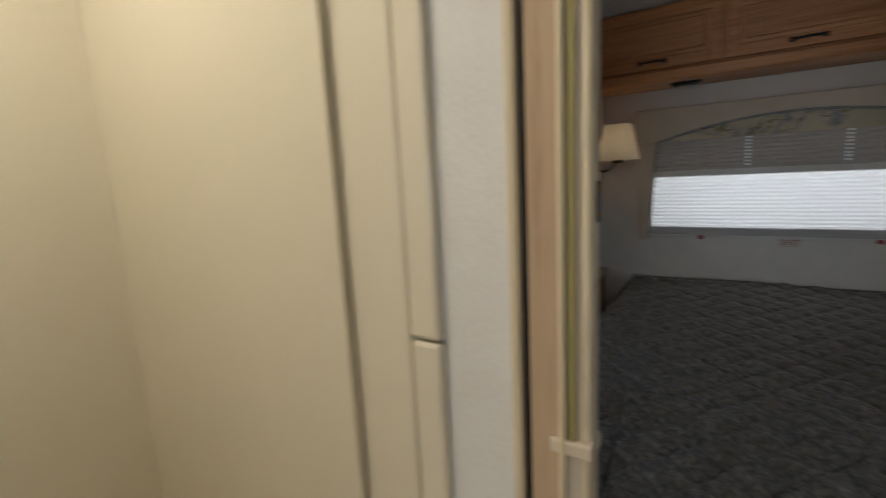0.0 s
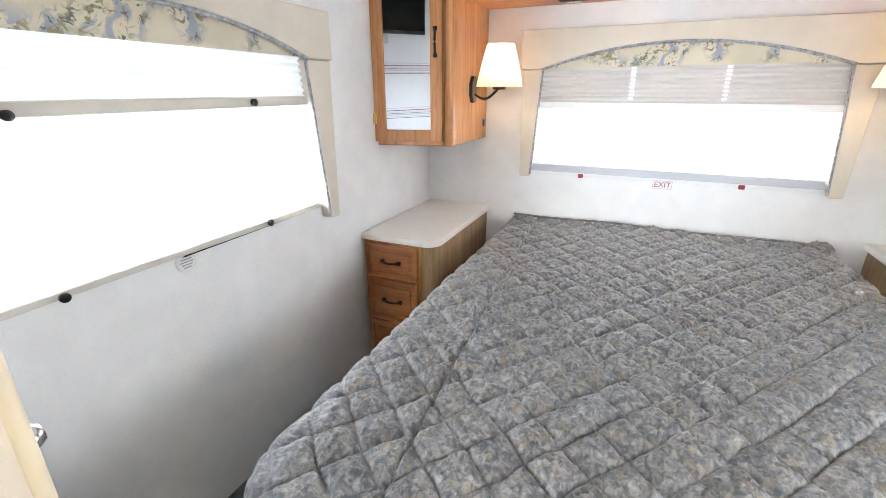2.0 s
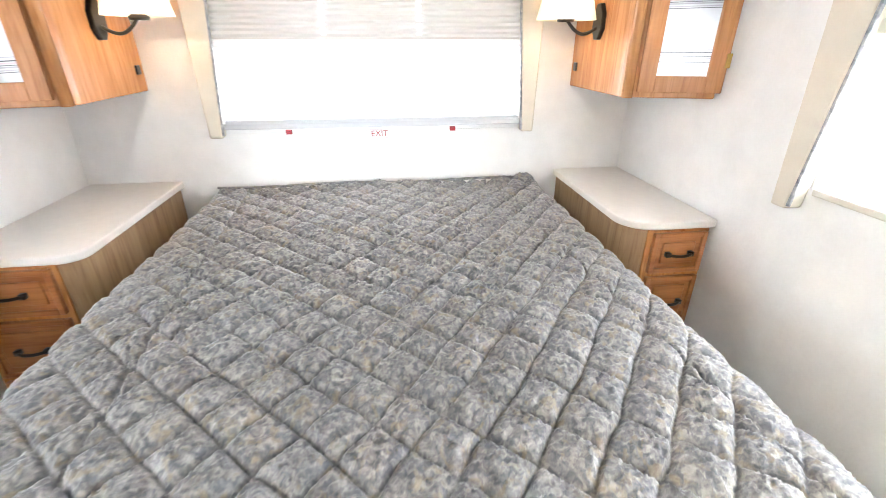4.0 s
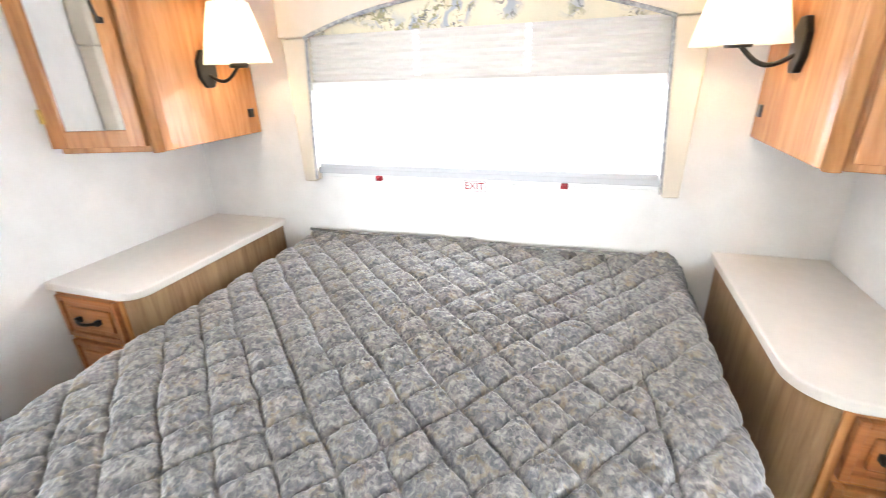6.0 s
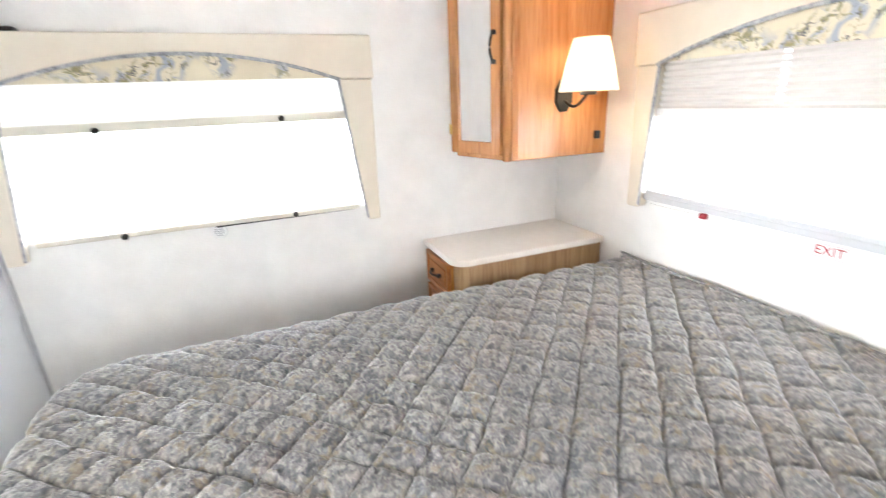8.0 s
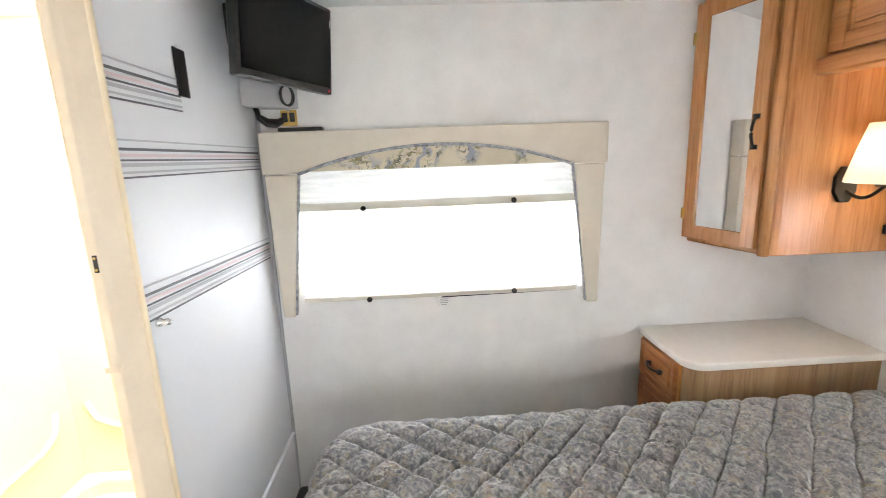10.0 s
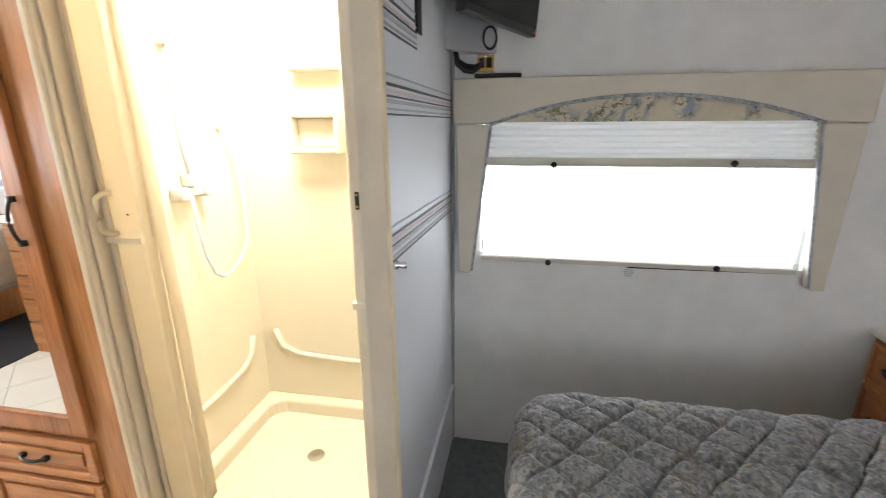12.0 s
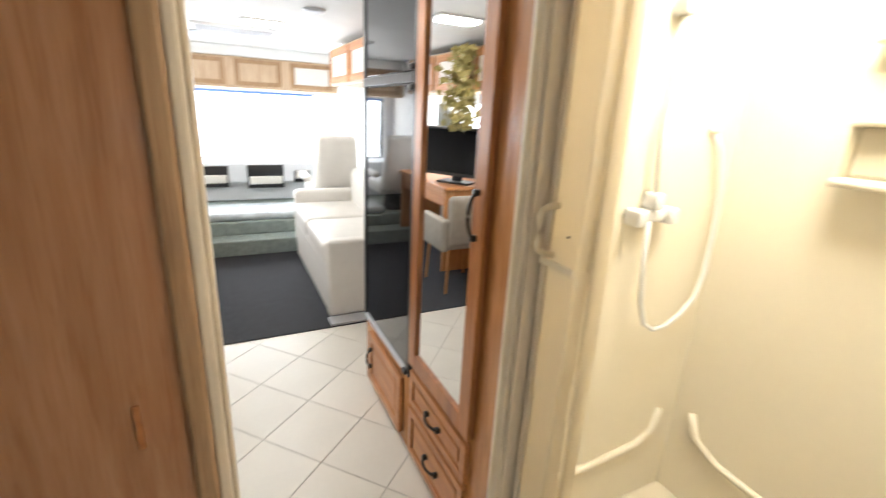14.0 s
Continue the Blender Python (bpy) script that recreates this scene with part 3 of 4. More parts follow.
raised_panel(-0.79, -0.33, 0.05, 0.265, 0.0, wardrobe, "drawer", OAK_X, handle=(-0.56, 0.165, (1, 0, 0), 0.10), rail=0.03)
turned(wardrobe)
fridge = thing("refrigerator", "built-in refrigerator with a black glass front over an oak cupboard", "refrigerator")
part("body", boxes((-1.45, -0.822, 0.012, 0.70, 0.375, CZ - 0.004)), BLACK, fridge)
part("glass_door", boxes((-1.425, -0.845, -0.006, 0.012, 1.545, CZ - 0.03), bevel=0.002), BLACKGLASS, fridge, "black reflective glass upper door")
part("glass_door", boxes((-1.425, -0.845, -0.006, 0.012, 0.40, 1.50), bevel=0.002), BLACKGLASS, fridge, "black reflective glass lower door")
part("frame", boxes((-1.45, -1.425, -0.012, 0.012, 0.375, CZ - 0.004), bevel=0.003), BLACK, fridge)
part("frame", boxes((-0.845, -0.822, -0.014, 0.012, 0.375, CZ - 0.004), bevel=0.003), BLACK, fridge)
part("rail", boxes((-1.425, -0.845, -0.016, 0.012, 1.505, 1.54), bevel=0.004), BLACK, fridge)
part("rail", boxes((-1.425, -0.845, -0.016, 0.012, 0.375, 0.398), bevel=0.004), STEEL, fridge)
part("rail", boxes((-1.425, -0.845, -0.016, 0.012, CZ - 0.028, CZ - 0.005), bevel=0.004), STEEL, fridge)
for z in (1.49, 1.555, 0.392, CZ - 0.05):
    part("hinge", boxes((-0.87, -0.835, -0.026, -0.008, z - 0.01, z + 0.01), bevel=0.004), BLACK, fridge)
turned(fridge)
cup = thing("cupboard", "honey oak cupboard with one door below the refrigerator", "cabinet")
part("body", boxes((-1.45, -0.822, 0.002, 0.70, 0.0, 0.374)), OAK, cup)
raised_panel(-1.36, -0.90, 0.05, 0.325, 0.0, cup, "door", OAK_X, handle=(-1.30, 0.2, (0, 0, 1), 0.10), rail=0.045)
turned(cup)

# wooden door beyond the bedroom doorway
wd = thing("door_2", "tan wooden door with a recessed finger pull and cream edge trim", "door", (1.7, -0.35, 0))
tagged(wd, kind="structure")
part("leaf", boxes((1.475, 2.36, -0.358, -0.335, 0.0, CZ - 0.02), bevel=0.002), TAN_DOOR, wd)
part("finger_pull", boxes((1.556, 1.57, -0.336, -0.331, 0.70, 0.81), bevel=0.003), OAK_D, wd, "dark brown recessed finger pull")
part("edge_trim", boxes((1.43, 1.475, -0.40, -0.325, 0.0, CZ), bevel=0.008), VINYL, wd)
part("edge_trim", boxes((1.405, 1.43, -0.41, -0.33, 0.0, CZ), bevel=0.006), TRIM, wd)
part("edge_trim", boxes((1.392, 1.405, -0.405, -0.36, 0.0, CZ), bevel=0.005), TRIM, wd)

# ---- bedroom windows ----
def window_unit(number, w, label, rear):
    """A window built facing -y, centred on x = 0 with its wall plane at y = 0 and half opening w; returns its root."""
    root = thing("window_%d" % number, label, "window")
    tagged(root, kind="structure")
    fr = part("window_frame", boxes((-w, w, 0.0, 0.03, 0.885, 0.91), (-w, w, 0.0, 0.03, 1.495, 1.52), (-w, -w + 0.02, 0.0, 0.03, 0.91, 1.495), (w - 0.02, w, 0.0, 0.03, 0.91, 1.495), bevel=0.003), WHITE, root)
    p = part("pane", boxes((-w + 0.02, w - 0.02, 0.016, 0.02, 0.91, 1.495)), GLASS, fr)
    p.visible_shadow = False
    return root


def pleats(x0, x1, z0, z1, y, step, depth):
    """A folded cloth sheet."""
    bm = bmesh.new()
    n = max(2, round((z1 - z0) / step))
    rows = []
    for i in range(2 * n + 1):
        z = z0 + (z1 - z0) * i / (2 * n)
        yy = y + (depth if i % 2 else 0)
        rows.append([bm.verts.new((x0, yy, z)), bm.verts.new((x1, yy, z))])
    for a, b in zip(rows, rows[1:]):
        bm.faces.new((a[0], a[1], b[1], b[0]))
    return bm


def lambrequin(root_name, half, split, top, z_low, arch, label):
    """Padded board round a window: arched header and two legs that narrow downwards, edged with piping."""
    lam = thing(root_name, label, "window valance")
    inn, low_in, out = half[0], half[1], half[2]
    curve = arc_points(lambda u: (-inn + 2 * inn * u, split + (arch - split) * (1 - (2 * u - 1) ** 2)), 21)
    head = [(-out, top), (-out, split - 0.002), (-inn - 0.002, split - 0.002)] + curve + [(inn + 0.002, split - 0.002), (out, split - 0.002), (out, top)]
    part("header_board", prism(head, -0.062, -0.003, "y", 0.006), BEIGE, lam)
    for s in (-1, 1):
        leg = [(s * inn, split - 0.004), (s * (out - 0.008), split - 0.004), (s * (out - 0.02), z_low), (s * low_in, z_low)]
        part("leg_board", prism(leg, -0.056, -0.003, "y", 0.006), BEIGE, lam)
        part("piping", tube([(s * (inn - 0.004), -0.05, split), (s * (low_in - 0.004), -0.05, z_low + 0.01)], 0.0055, 8), PIPING, lam, "blue-grey piping")
    part("piping", tube([(x, -0.058, z - 0.004) for x, z in curve], 0.0065, 8), PIPING, lam, "blue-grey piping")
    part("floral_valance", prism([(-inn, split + 0.004)] + [(x, z) for x, z in curve[1:-1]] + [(inn, split + 0.004)], -0.034, -0.028, "y"), FLORAL, lam, "cream cloth printed with blue and brown flowers")
    return lam


def shades(rear, w, mid, low):
    """Upper pleated shade, rails and the drawn white day shade."""
    sh = thing("pleated_shade", "grey pleated shade half drawn above a white day shade" if rear else "white pleated shade half drawn above a white day shade", "window shade")
    part("upper_pleats", pleats(-w, w, mid + 0.03, 1.47, -0.022, 0.02, 0.012), NIGHTSHADE if rear else SIDESHADE, sh)
    part("middle_rail", boxes((-w, w, -0.028, -0.008, mid, mid + 0.032), bevel=0.004), WHITE if rear else RAIL, sh)
    part("lower_pleats", pleats(-w, w, low + 0.02, mid, -0.018, 0.02, 0.008), DAYSHADE, sh, "white translucent day shade")
    part("bottom_rail", boxes((-w - 0.01, w + 0.01, -0.028, -0.006, low, low + 0.02), bevel=0.004), SILL if rear else RAIL, sh)
    if rear:
        part("sill", boxes((-w - 0.02, w + 0.02, -0.027, -0.002, low - 0.020, low + 0.004), bevel=0.004), SILL, sh)
    return sh


REAR = Matrix.Translation((1.235, YB, 0))
SIDE = Matrix.Translation((0, 1.394, 0)) @ Matrix.Rotation(radians(90), 4, "Z")
EAST = Matrix.Translation((XW, 1.40, 0)) @ Matrix.Rotation(radians(-90), 4, "Z")
window_unit(1, 0.635, "wide rear window with a white frame above the bed", True).matrix_world = REAR
window_unit(2, 0.585, "side window with a white frame in the bedroom wall", False).matrix_world = SIDE
window_unit(3, 0.585, "side window with a white frame in the opposite bedroom wall", False).matrix_world = EAST
lambrequin("window_valance", (0.60, 0.635, 0.705), 1.40, 1.575, 0.875, 1.505, "beige padded valance board with floral cloth round the rear window").matrix_world = REAR
side_val = lambrequin("window_valance", (0.535, 0.60, 0.668), 1.405, 1.56, 0.83, 1.50, "beige padded valance board with floral cloth round a side window")
side_val.matrix_world = SIDE
bpy.context.view_layer.update()
copy_thing(side_val, EAST)
rs = shades(True, 0.612, 1.215, 0.924)
# small glowing chips on the cloth imitate daylight through the cord holes
for x in (-0.187, 0.19):
    for k in range(9):
        z = 1.262 + k * 0.0165
        part("cord_hole", boxes((x - 0.009, x + 0.009, -0.0242, -0.0225, z, z + 0.008)), glow("cord_hole_glow", (0.9, 0.95, 1.0), 0.7) if k == 0 and x < 0 else bpy.data.materials["cord_hole_glow"], rs)
rs.matrix_world = REAR
ss = shades(False, 0.555, 1.252, 0.878)
for x, z in ((-0.30, 1.258), (0.30, 1.268), (-0.30, 0.884), (0.30, 0.890)):
    part("rail_knob", lathe([(0.006, 0), (0.011, -0.004), (0.011, -0.012), (0, -0.014)], (x, -0.028, z), 14, "y"), BRONZE, ss, "dark round knob", smooth=True)
# black strip on the wall paints the shadow of the gap below the rail
part("dark_gap", prism([(0.0, 0.869), (0.545, 0.874), (0.545, 0.8785), (0.0, 0.8775)], -0.012, -0.004, "y"), BLACK, ss, "black strip for the shadowed gap under the bottom rail")
ss.matrix_world = SIDE
bpy.context.view_layer.update()
copy_thing(ss, EAST)
vent = thing("round_vent", "small round grey vent grille under the side window", "vent", (0.0, 1.40, 0.862))
part("disc", lathe([(0.03, 0), (0.03, 0.003), (0.026, 0.006), (0, 0.006)], (0.0, 1.40, 0.852), 24, "x"), WHITE, vent)
for k in range(5):
    part("slot", boxes((0.0055, 0.0075, 1.40 - 0.02 + 0.004 * abs(k - 2), 1.40 + 0.02 - 0.004 * abs(k - 2), 0.836 + k * 0.008 - 0.0015, 0.836 + k * 0.008 + 0.0015)), GREYSTRIPE, vent)

# exit sign and emergency clips under the rear window
sign = thing("exit_sign", "small white sign with the red word exit under the rear window", "sign", (1.2425, YB, 0.885))
part("plate", boxes((1.199, 1.286, YB - 0.003, YB, 0.851, 0.892)), WHITE, sign)
for b in ((1.200, 1.285, 0.889, 0.891), (1.200, 1.285, 0.852, 0.854), (1.200, 1.202, 0.854, 0.889), (1.283, 1.285, 0.854, 0.889)):
    part("border", boxes((b[0], b[1], YB - 0.0042, YB - 0.0028, b[2], b[3])), PINK, sign, "thin faded red border line")
tx = bpy.data.curves.new("exit_text", "FONT")
tx.body, tx.size, tx.align_x, tx.align_y, tx.extrude = "EXIT", 0.036, "CENTER", "CENTER", 0.0005
tob = bpy.data.objects.new("exit_text", tx)
scene.collection.objects.link(tob)
tob.matrix_world = pose(1.2425, YB - 0.0036, 0.8715, 90, 0, 0)
bpy.context.view_layer.update()
tme = bpy.data.meshes.new_from_object(tob.evaluated_get(bpy.context.evaluated_depsgraph_get()))
tme.transform(tob.matrix_world)
bpy.data.objects.remove(tob)
tme.materials.clear()
tme.materials.append(RED)
letters = new("lettering", tme)
letters.parent = sign
letters.matrix_parent_inverse = sign.matrix_world.inverted()
for x in (0.859, 1.566):
    one("window_clip", boxes((x - 0.012, x + 0.012, YB - 0.016, YB, 0.879, 0.897), (x - 0.007, x + 0.007, YB - 0.024, YB - 0.015, 0.883, 0.893), bevel=0.002), RED, "small red emergency window latch", "latch", "window latches")

# ---- bed ----
bed = thing("bed", "bed covered with a grey diamond-quilted bedspread", "bed", (1.235, 1.96, 0))
part("base", boxes((0.62, 1.87, 1.12, 2.94, 0.0, 0.36), bevel=0.01), CARPET, bed)
part("mattress", boxes((0.565, 1.925, 1.05, 2.955, 0.36, 0.618), bevel=0.05, seg=3), mat("ticking", (0.6, 0.6, 0.6), 0.9), bed)


def quilt_height(x, y):
    """Puffed diamonds between stitched lines, a seam on each side, and small wrinkles."""
    s = 0.089
    k1, k2 = Vector((x * 6.5, y * 6.5, 0.3)), Vector((x * 21, y * 21, 2.3))
    wx = x + 0.010 * noise.noise(k1) + 0.006 * noise.noise(k2)
    wy = y + 0.010 * noise.noise(k1 + Vector((0, 0, 7))) + 0.006 * noise.noise(k2 + Vector((0, 0, 7)))
    # the two families of stitching run along (0.055, 0.071) and (0.066, -0.061)
    px, py = wx - 1.248, wy - 2.040
    u, v = (0.061 * px + 0.066 * py) / 0.008041, (0.071 * px - 0.055 * py) / 0.008041
    du, dv = abs(u - round(u)), abs(v - round(v))
    crease = max(math.exp(-du * s / 0.0058), math.exp(-dv * s / 0.0062))
    dome = math.sqrt(min(1.0, 4 * du * dv))
    tight = 0.75 + 0.5 * noise.noise(Vector((round(u - 0.5) * 1.7, round(v - 0.5) * 1.7, 6.0)))
    puff = ((1 - crease) * 0.6 + 0.4 * dome) * (0.8 + 0.4 * tight)
    sx = min(abs(x - 0.755 + 0.075 * (y - 1.6)), abs(x - 1.775 + 0.1 * (y - 2.5)))
    seam = math.exp(-(sx / 0.0036) ** 2)
    # puckers run out from the stitching, most of them across the bed
    a = noise.noise(Vector((u * 1.1, v * 1.1, 3.0))) * 1.6
    ca, sa = math.cos(a), math.sin(a)
    p, q = x * ca - y * sa, x * sa + y * ca
    ridge = noise.noise(Vector((p * 17, q * 62, 1.7)))
    fold = (1 - min(1.0, abs(ridge) * 3.2)) ** 2
    w = ridge * 0.7 - fold * 0.8 + noise.noise(Vector((x * 70, y * 80, 4.0))) * 0.4
    swell = 0.010 * noise.noise(Vector((x * 2.2, y * 2.2, 9.0)))
    return 0.634 + 0.024 * puff * (1 - 0.5 * seam) - 0.008 * seam + 0.0095 * w * (0.3 + 0.75 * puff) * (1 - 0.35 * dome) + swell


def bedspread():
    """The sheet follows a rounded slab: flat top, soft edge, hanging sides with the quilting along the normal."""
    bx0, bx1, by0, by1, r, e = 0.507, 1.975, 0.99, 2.968, 0.17, 0.055
    bm = bmesh.new()
    nx, ny = 560, 600
    drop = 0.34
    grid = []
    for j in range(ny + 1):
        row = []
        for i in range(nx + 1):
            # sheet coordinates run beyond the edge by the drop on the two sides and the foot
            sx = bx0 - drop + (bx1 - bx0 + 2 * drop) * i / nx
            sy = by0 - drop + (by1 - by0 + drop) * j / ny
            cx, cy = min(max(sx, bx0 + r), bx1 - r), max(sy, by0 + r)
            dx, dy = sx - cx, sy - cy
            d = math.hypot(dx, dy)
            h = quilt_height(sx, sy) - 0.643
            if d > 1e-6:
                nxv, nyv = dx / d, dy / d
            else:
                nxv = nyv = 0.0
            over = d - (r - e)
            soft_edge = min(1.0, max(0.0, (over + 0.07) / (0.07 + e)))
            h *= 1 - 0.6 * soft_edge
            if over <= 0:
                p = (sx, sy, 0.643 + h)
            else:
                a = min(over / e, math.pi / 2)
                run, fall = e * math.sin(a), e * (1 - math.cos(a))
                if over > e * math.pi / 2:
                    fall += over - e * math.pi / 2
                    run += 0.012 * math.sin(9 * (sx + sy)) * min(1, (over - e * 1.57) / 0.1)
                dist = r - e + run
                sn, cs = math.sin(a), math.cos(a)
                p = (cx + nxv * (dist + h * sn), cy + nyv * (dist + h * sn), 0.643 - fall + h * cs)
            if sy > by1 - 0.08:
                k = (sy - by1 + 0.08) / 0.08
                p = (p[0], p[1], p[2] + 0.012 * k * k + 0.02 * k * math.exp(-((sx - 1.88) / 0.10) ** 2))
            row.append(bm.verts.new(p))
        grid.append(row)
    for j in range(ny):
        for i in range(nx):
            bm.faces.new((grid[j][i], grid[j][i + 1], grid[j + 1][i + 1], grid[j + 1][i]))
    bmesh.ops.recalc_face_normals(bm, faces=bm.faces[:])
    return bm


spread = one("bedspread", bedspread(), QUILT, "grey and tan printed diamond-quilted bedspread over the bed", "bedspread", smooth=True)
part("hem", tube([(0.53 + 0.14 * k, 2.962, 0.662 + 0.004 * math.sin(5 * k)) for k in range(11)], 0.006, 8), QUILT, spread, "stitched hem along the head end", smooth=True)


# ---- nightstands, wall cabinets, lamps: built on the west side and mirrored on the east ----
def flip(bm, mirrored):
    if mirrored:
        place(bm, Matrix.Translation((XW + 0.012, 0, 0)) @ Matrix.Scale(-1, 4, (1, 0, 0)))
        bmesh.ops.reverse_faces(bm, faces=bm.faces[:])
    return bm


def nightstand(mir):
    w, f, r = (0.36, 2.275, 0.11) if mir else (0.382, 2.25, 0.07)
    ns = thing("nightstand", "oak nightstand with two drawers and a white rounded top", "nightstand", (0.18 if not mir else 2.21, 2.65, 0), "nightstands")
    turn = [math.pi / 2 * k / 10 for k in range(1, 11)]
    top = [(0.003, f), (w - r, f)] + [(w - r + r * math.sin(a), f + r - r * math.cos(a)) for a in turn] + [(w, 2.998), (0.003, 2.998)]
    body = [(0.004, f + 0.03), (w - r, f + 0.03)] + [(w - r + (r - 0.02) * math.sin(a), f + r + 0.01 - (r - 0.02) * math.cos(a)) for a in turn] + [(w - 0.02, 2.996), (0.004, 2.996)]
    if mir:
        top = [(min(XW - 0.002, XW + 0.035 - x), y) for x, y in top]
        body = [(min(XW - 0.003, XW + 0.035 - x), y) for x, y in body]
    part("top", prism(top, 0.660, 0.688, "z", 0.005), COUNTER, ns, "white laminate top with a rounded corner")
    part("body", prism(body, 0.0, 0.660, "z"), VINYL, ns)
    x0, x1 = (0.025, 0.285) if not mir else (XW + 0.035 - 0.25, XW - 0.02)
    yf = f + 0.029
    part("face_frame", boxes((x0 - 0.018, x1 + 0.012, yf - 0.008, yf, 0.02, 0.655), bevel=0.002), OAK, ns)
    for z0, z1 in ((0.492, 0.644), (0.272, 0.474), (0.05, 0.254)):
        raised_panel(x0, x1, z0, z1, yf - 0.008, ns, "drawer", OAK_D, handle=((x0 + x1) / 2, (z0 + z1) / 2, (1, 0, 0), 0.09), rail=0.018, thick=0.018)
    return ns


nightstand(False)
nightstand(True)


def wall_cabinet(mir):
    """Corner cabinet whose mirror door stands at a slant between side wall and bed side."""
    cx = (lambda x: XW + 0.05 - x) if mir else (lambda x: x)
    lim = (lambda x: min(XW - 0.002, cx(x))) if mir else cx
    wc = thing("wall_cabinet", "honey oak corner wall cabinet with a slanted mirror door", "wall cabinet", (cx(0.17), 2.75, 1.06), "wall cabinets")
    z0, z1 = 1.062, CZ - 0.002
    part("body", prism([(lim(x), y) for x, y in ((0.002, 2.44), (0.315, 2.525), (0.335, 2.54), (0.34, 2.56), (0.34, 2.998), (0.002, 2.998))], z0, z1, "z", 0.004), OAK, wc)
    # door in its own frame: u along the slant
    a0, a1 = Vector((lim(0.004), 2.415, 0)), Vector((cx(0.30), 2.50, 0))
    if mir:
        a0, a1 = a1, a0
    ln, ang = (a1 - a0).length, math.atan2((a1 - a0).y, (a1 - a0).x)
    door = raised_panel(0, ln, z0 + 0.02, z1 - 0.02, 0.018, wc, mirror=MIRROR, handle=((ln - 0.028) if not mir else 0.028, z0 + 0.43, (0, 0, 1), 0.11), rail=0.052)
    m = Matrix.Translation(a0) @ Matrix.Rotation(ang, 4, "Z")
    for ob in (door, *door.children):
        ob.data.transform(m)
    part("corner_post", lathe([(0.018, z0), (0.018, z1)], (cx(0.322), 2.522, 0), 20), OAK, wc, smooth=True)
    for z in (z0 + 0.12, z1 - 0.14):
        part("hinge", place(boxes((-0.004, 0.012, -0.008, 0.0, z - 0.022, z + 0.022), bevel=0.002), Matrix.Translation(a0 if not mir else a1 - Vector((0.008, 0, 0)))), BRASS, wc)
    one("light_switch", boxes((min(cx(0.34), cx(0.348)), max(cx(0.34), cx(0.348)), 2.935, 2.963, 1.125, 1.158), bevel=0.002), BLACK, "small black push switch on the cabinet side", "switch", "switches")
    return wc


wall_cabinet(False)
wall_cabinet(True)

over = thing("overhead_cabinet", "honey oak overhead cabinet with three panelled doors above the rear window", "overhead cabinet", (1.2, 2.8, 1.68))
part("body", boxes((0.342, 2.088, 2.645, 2.998, 1.68, CZ - 0.002)), OAK_X, over)
part("bottom_rail", prism([(2.612, 1.668), (2.618, 1.662), (2.70, 1.662), (2.70, 1.68), (2.645, 1.70), (2.645, 1.712), (2.618, 1.712), (2.612, 1.706)], 0.342, 2.088, "x", 0.003), OAK_X, over)
for k in range(3):
    x0 = 0.37 + k * 0.567
    raised_panel(x0, x0 + 0.555, 1.722, CZ - 0.012, 2.643, over, "door", OAK_X, handle=(x0 + 0.278, 1.752, (1, 0, 0), 0.11), rail=0.05)
for x, y in ((0.775, 2.83), (1.715, 2.85)):
    pk = thing("puck_light", "dark oval reading light under the overhead cabinet", "reading light", (x, y, 1.662), "reading lights")
    bmp = lathe([(0.05, 0), (0.052, -0.01), (0.044, -0.018), (0, -0.019)], (0, 0, 0), 24)
    part("housing", place(bmp, Matrix.Translation((x, y, 1.68)) @ Matrix.Diagonal((1.35, 0.7, 1, 1))), BLACK, pk, smooth=True)
    part("lens", place(lathe([(0.03, 0), (0.03, -0.003), (0, -0.004)], (0, 0, 0), 20), Matrix.Translation((x, y, 1.661)) @ Matrix.Diagonal((1.2, 0.6, 1, 1))), CHROME, pk)


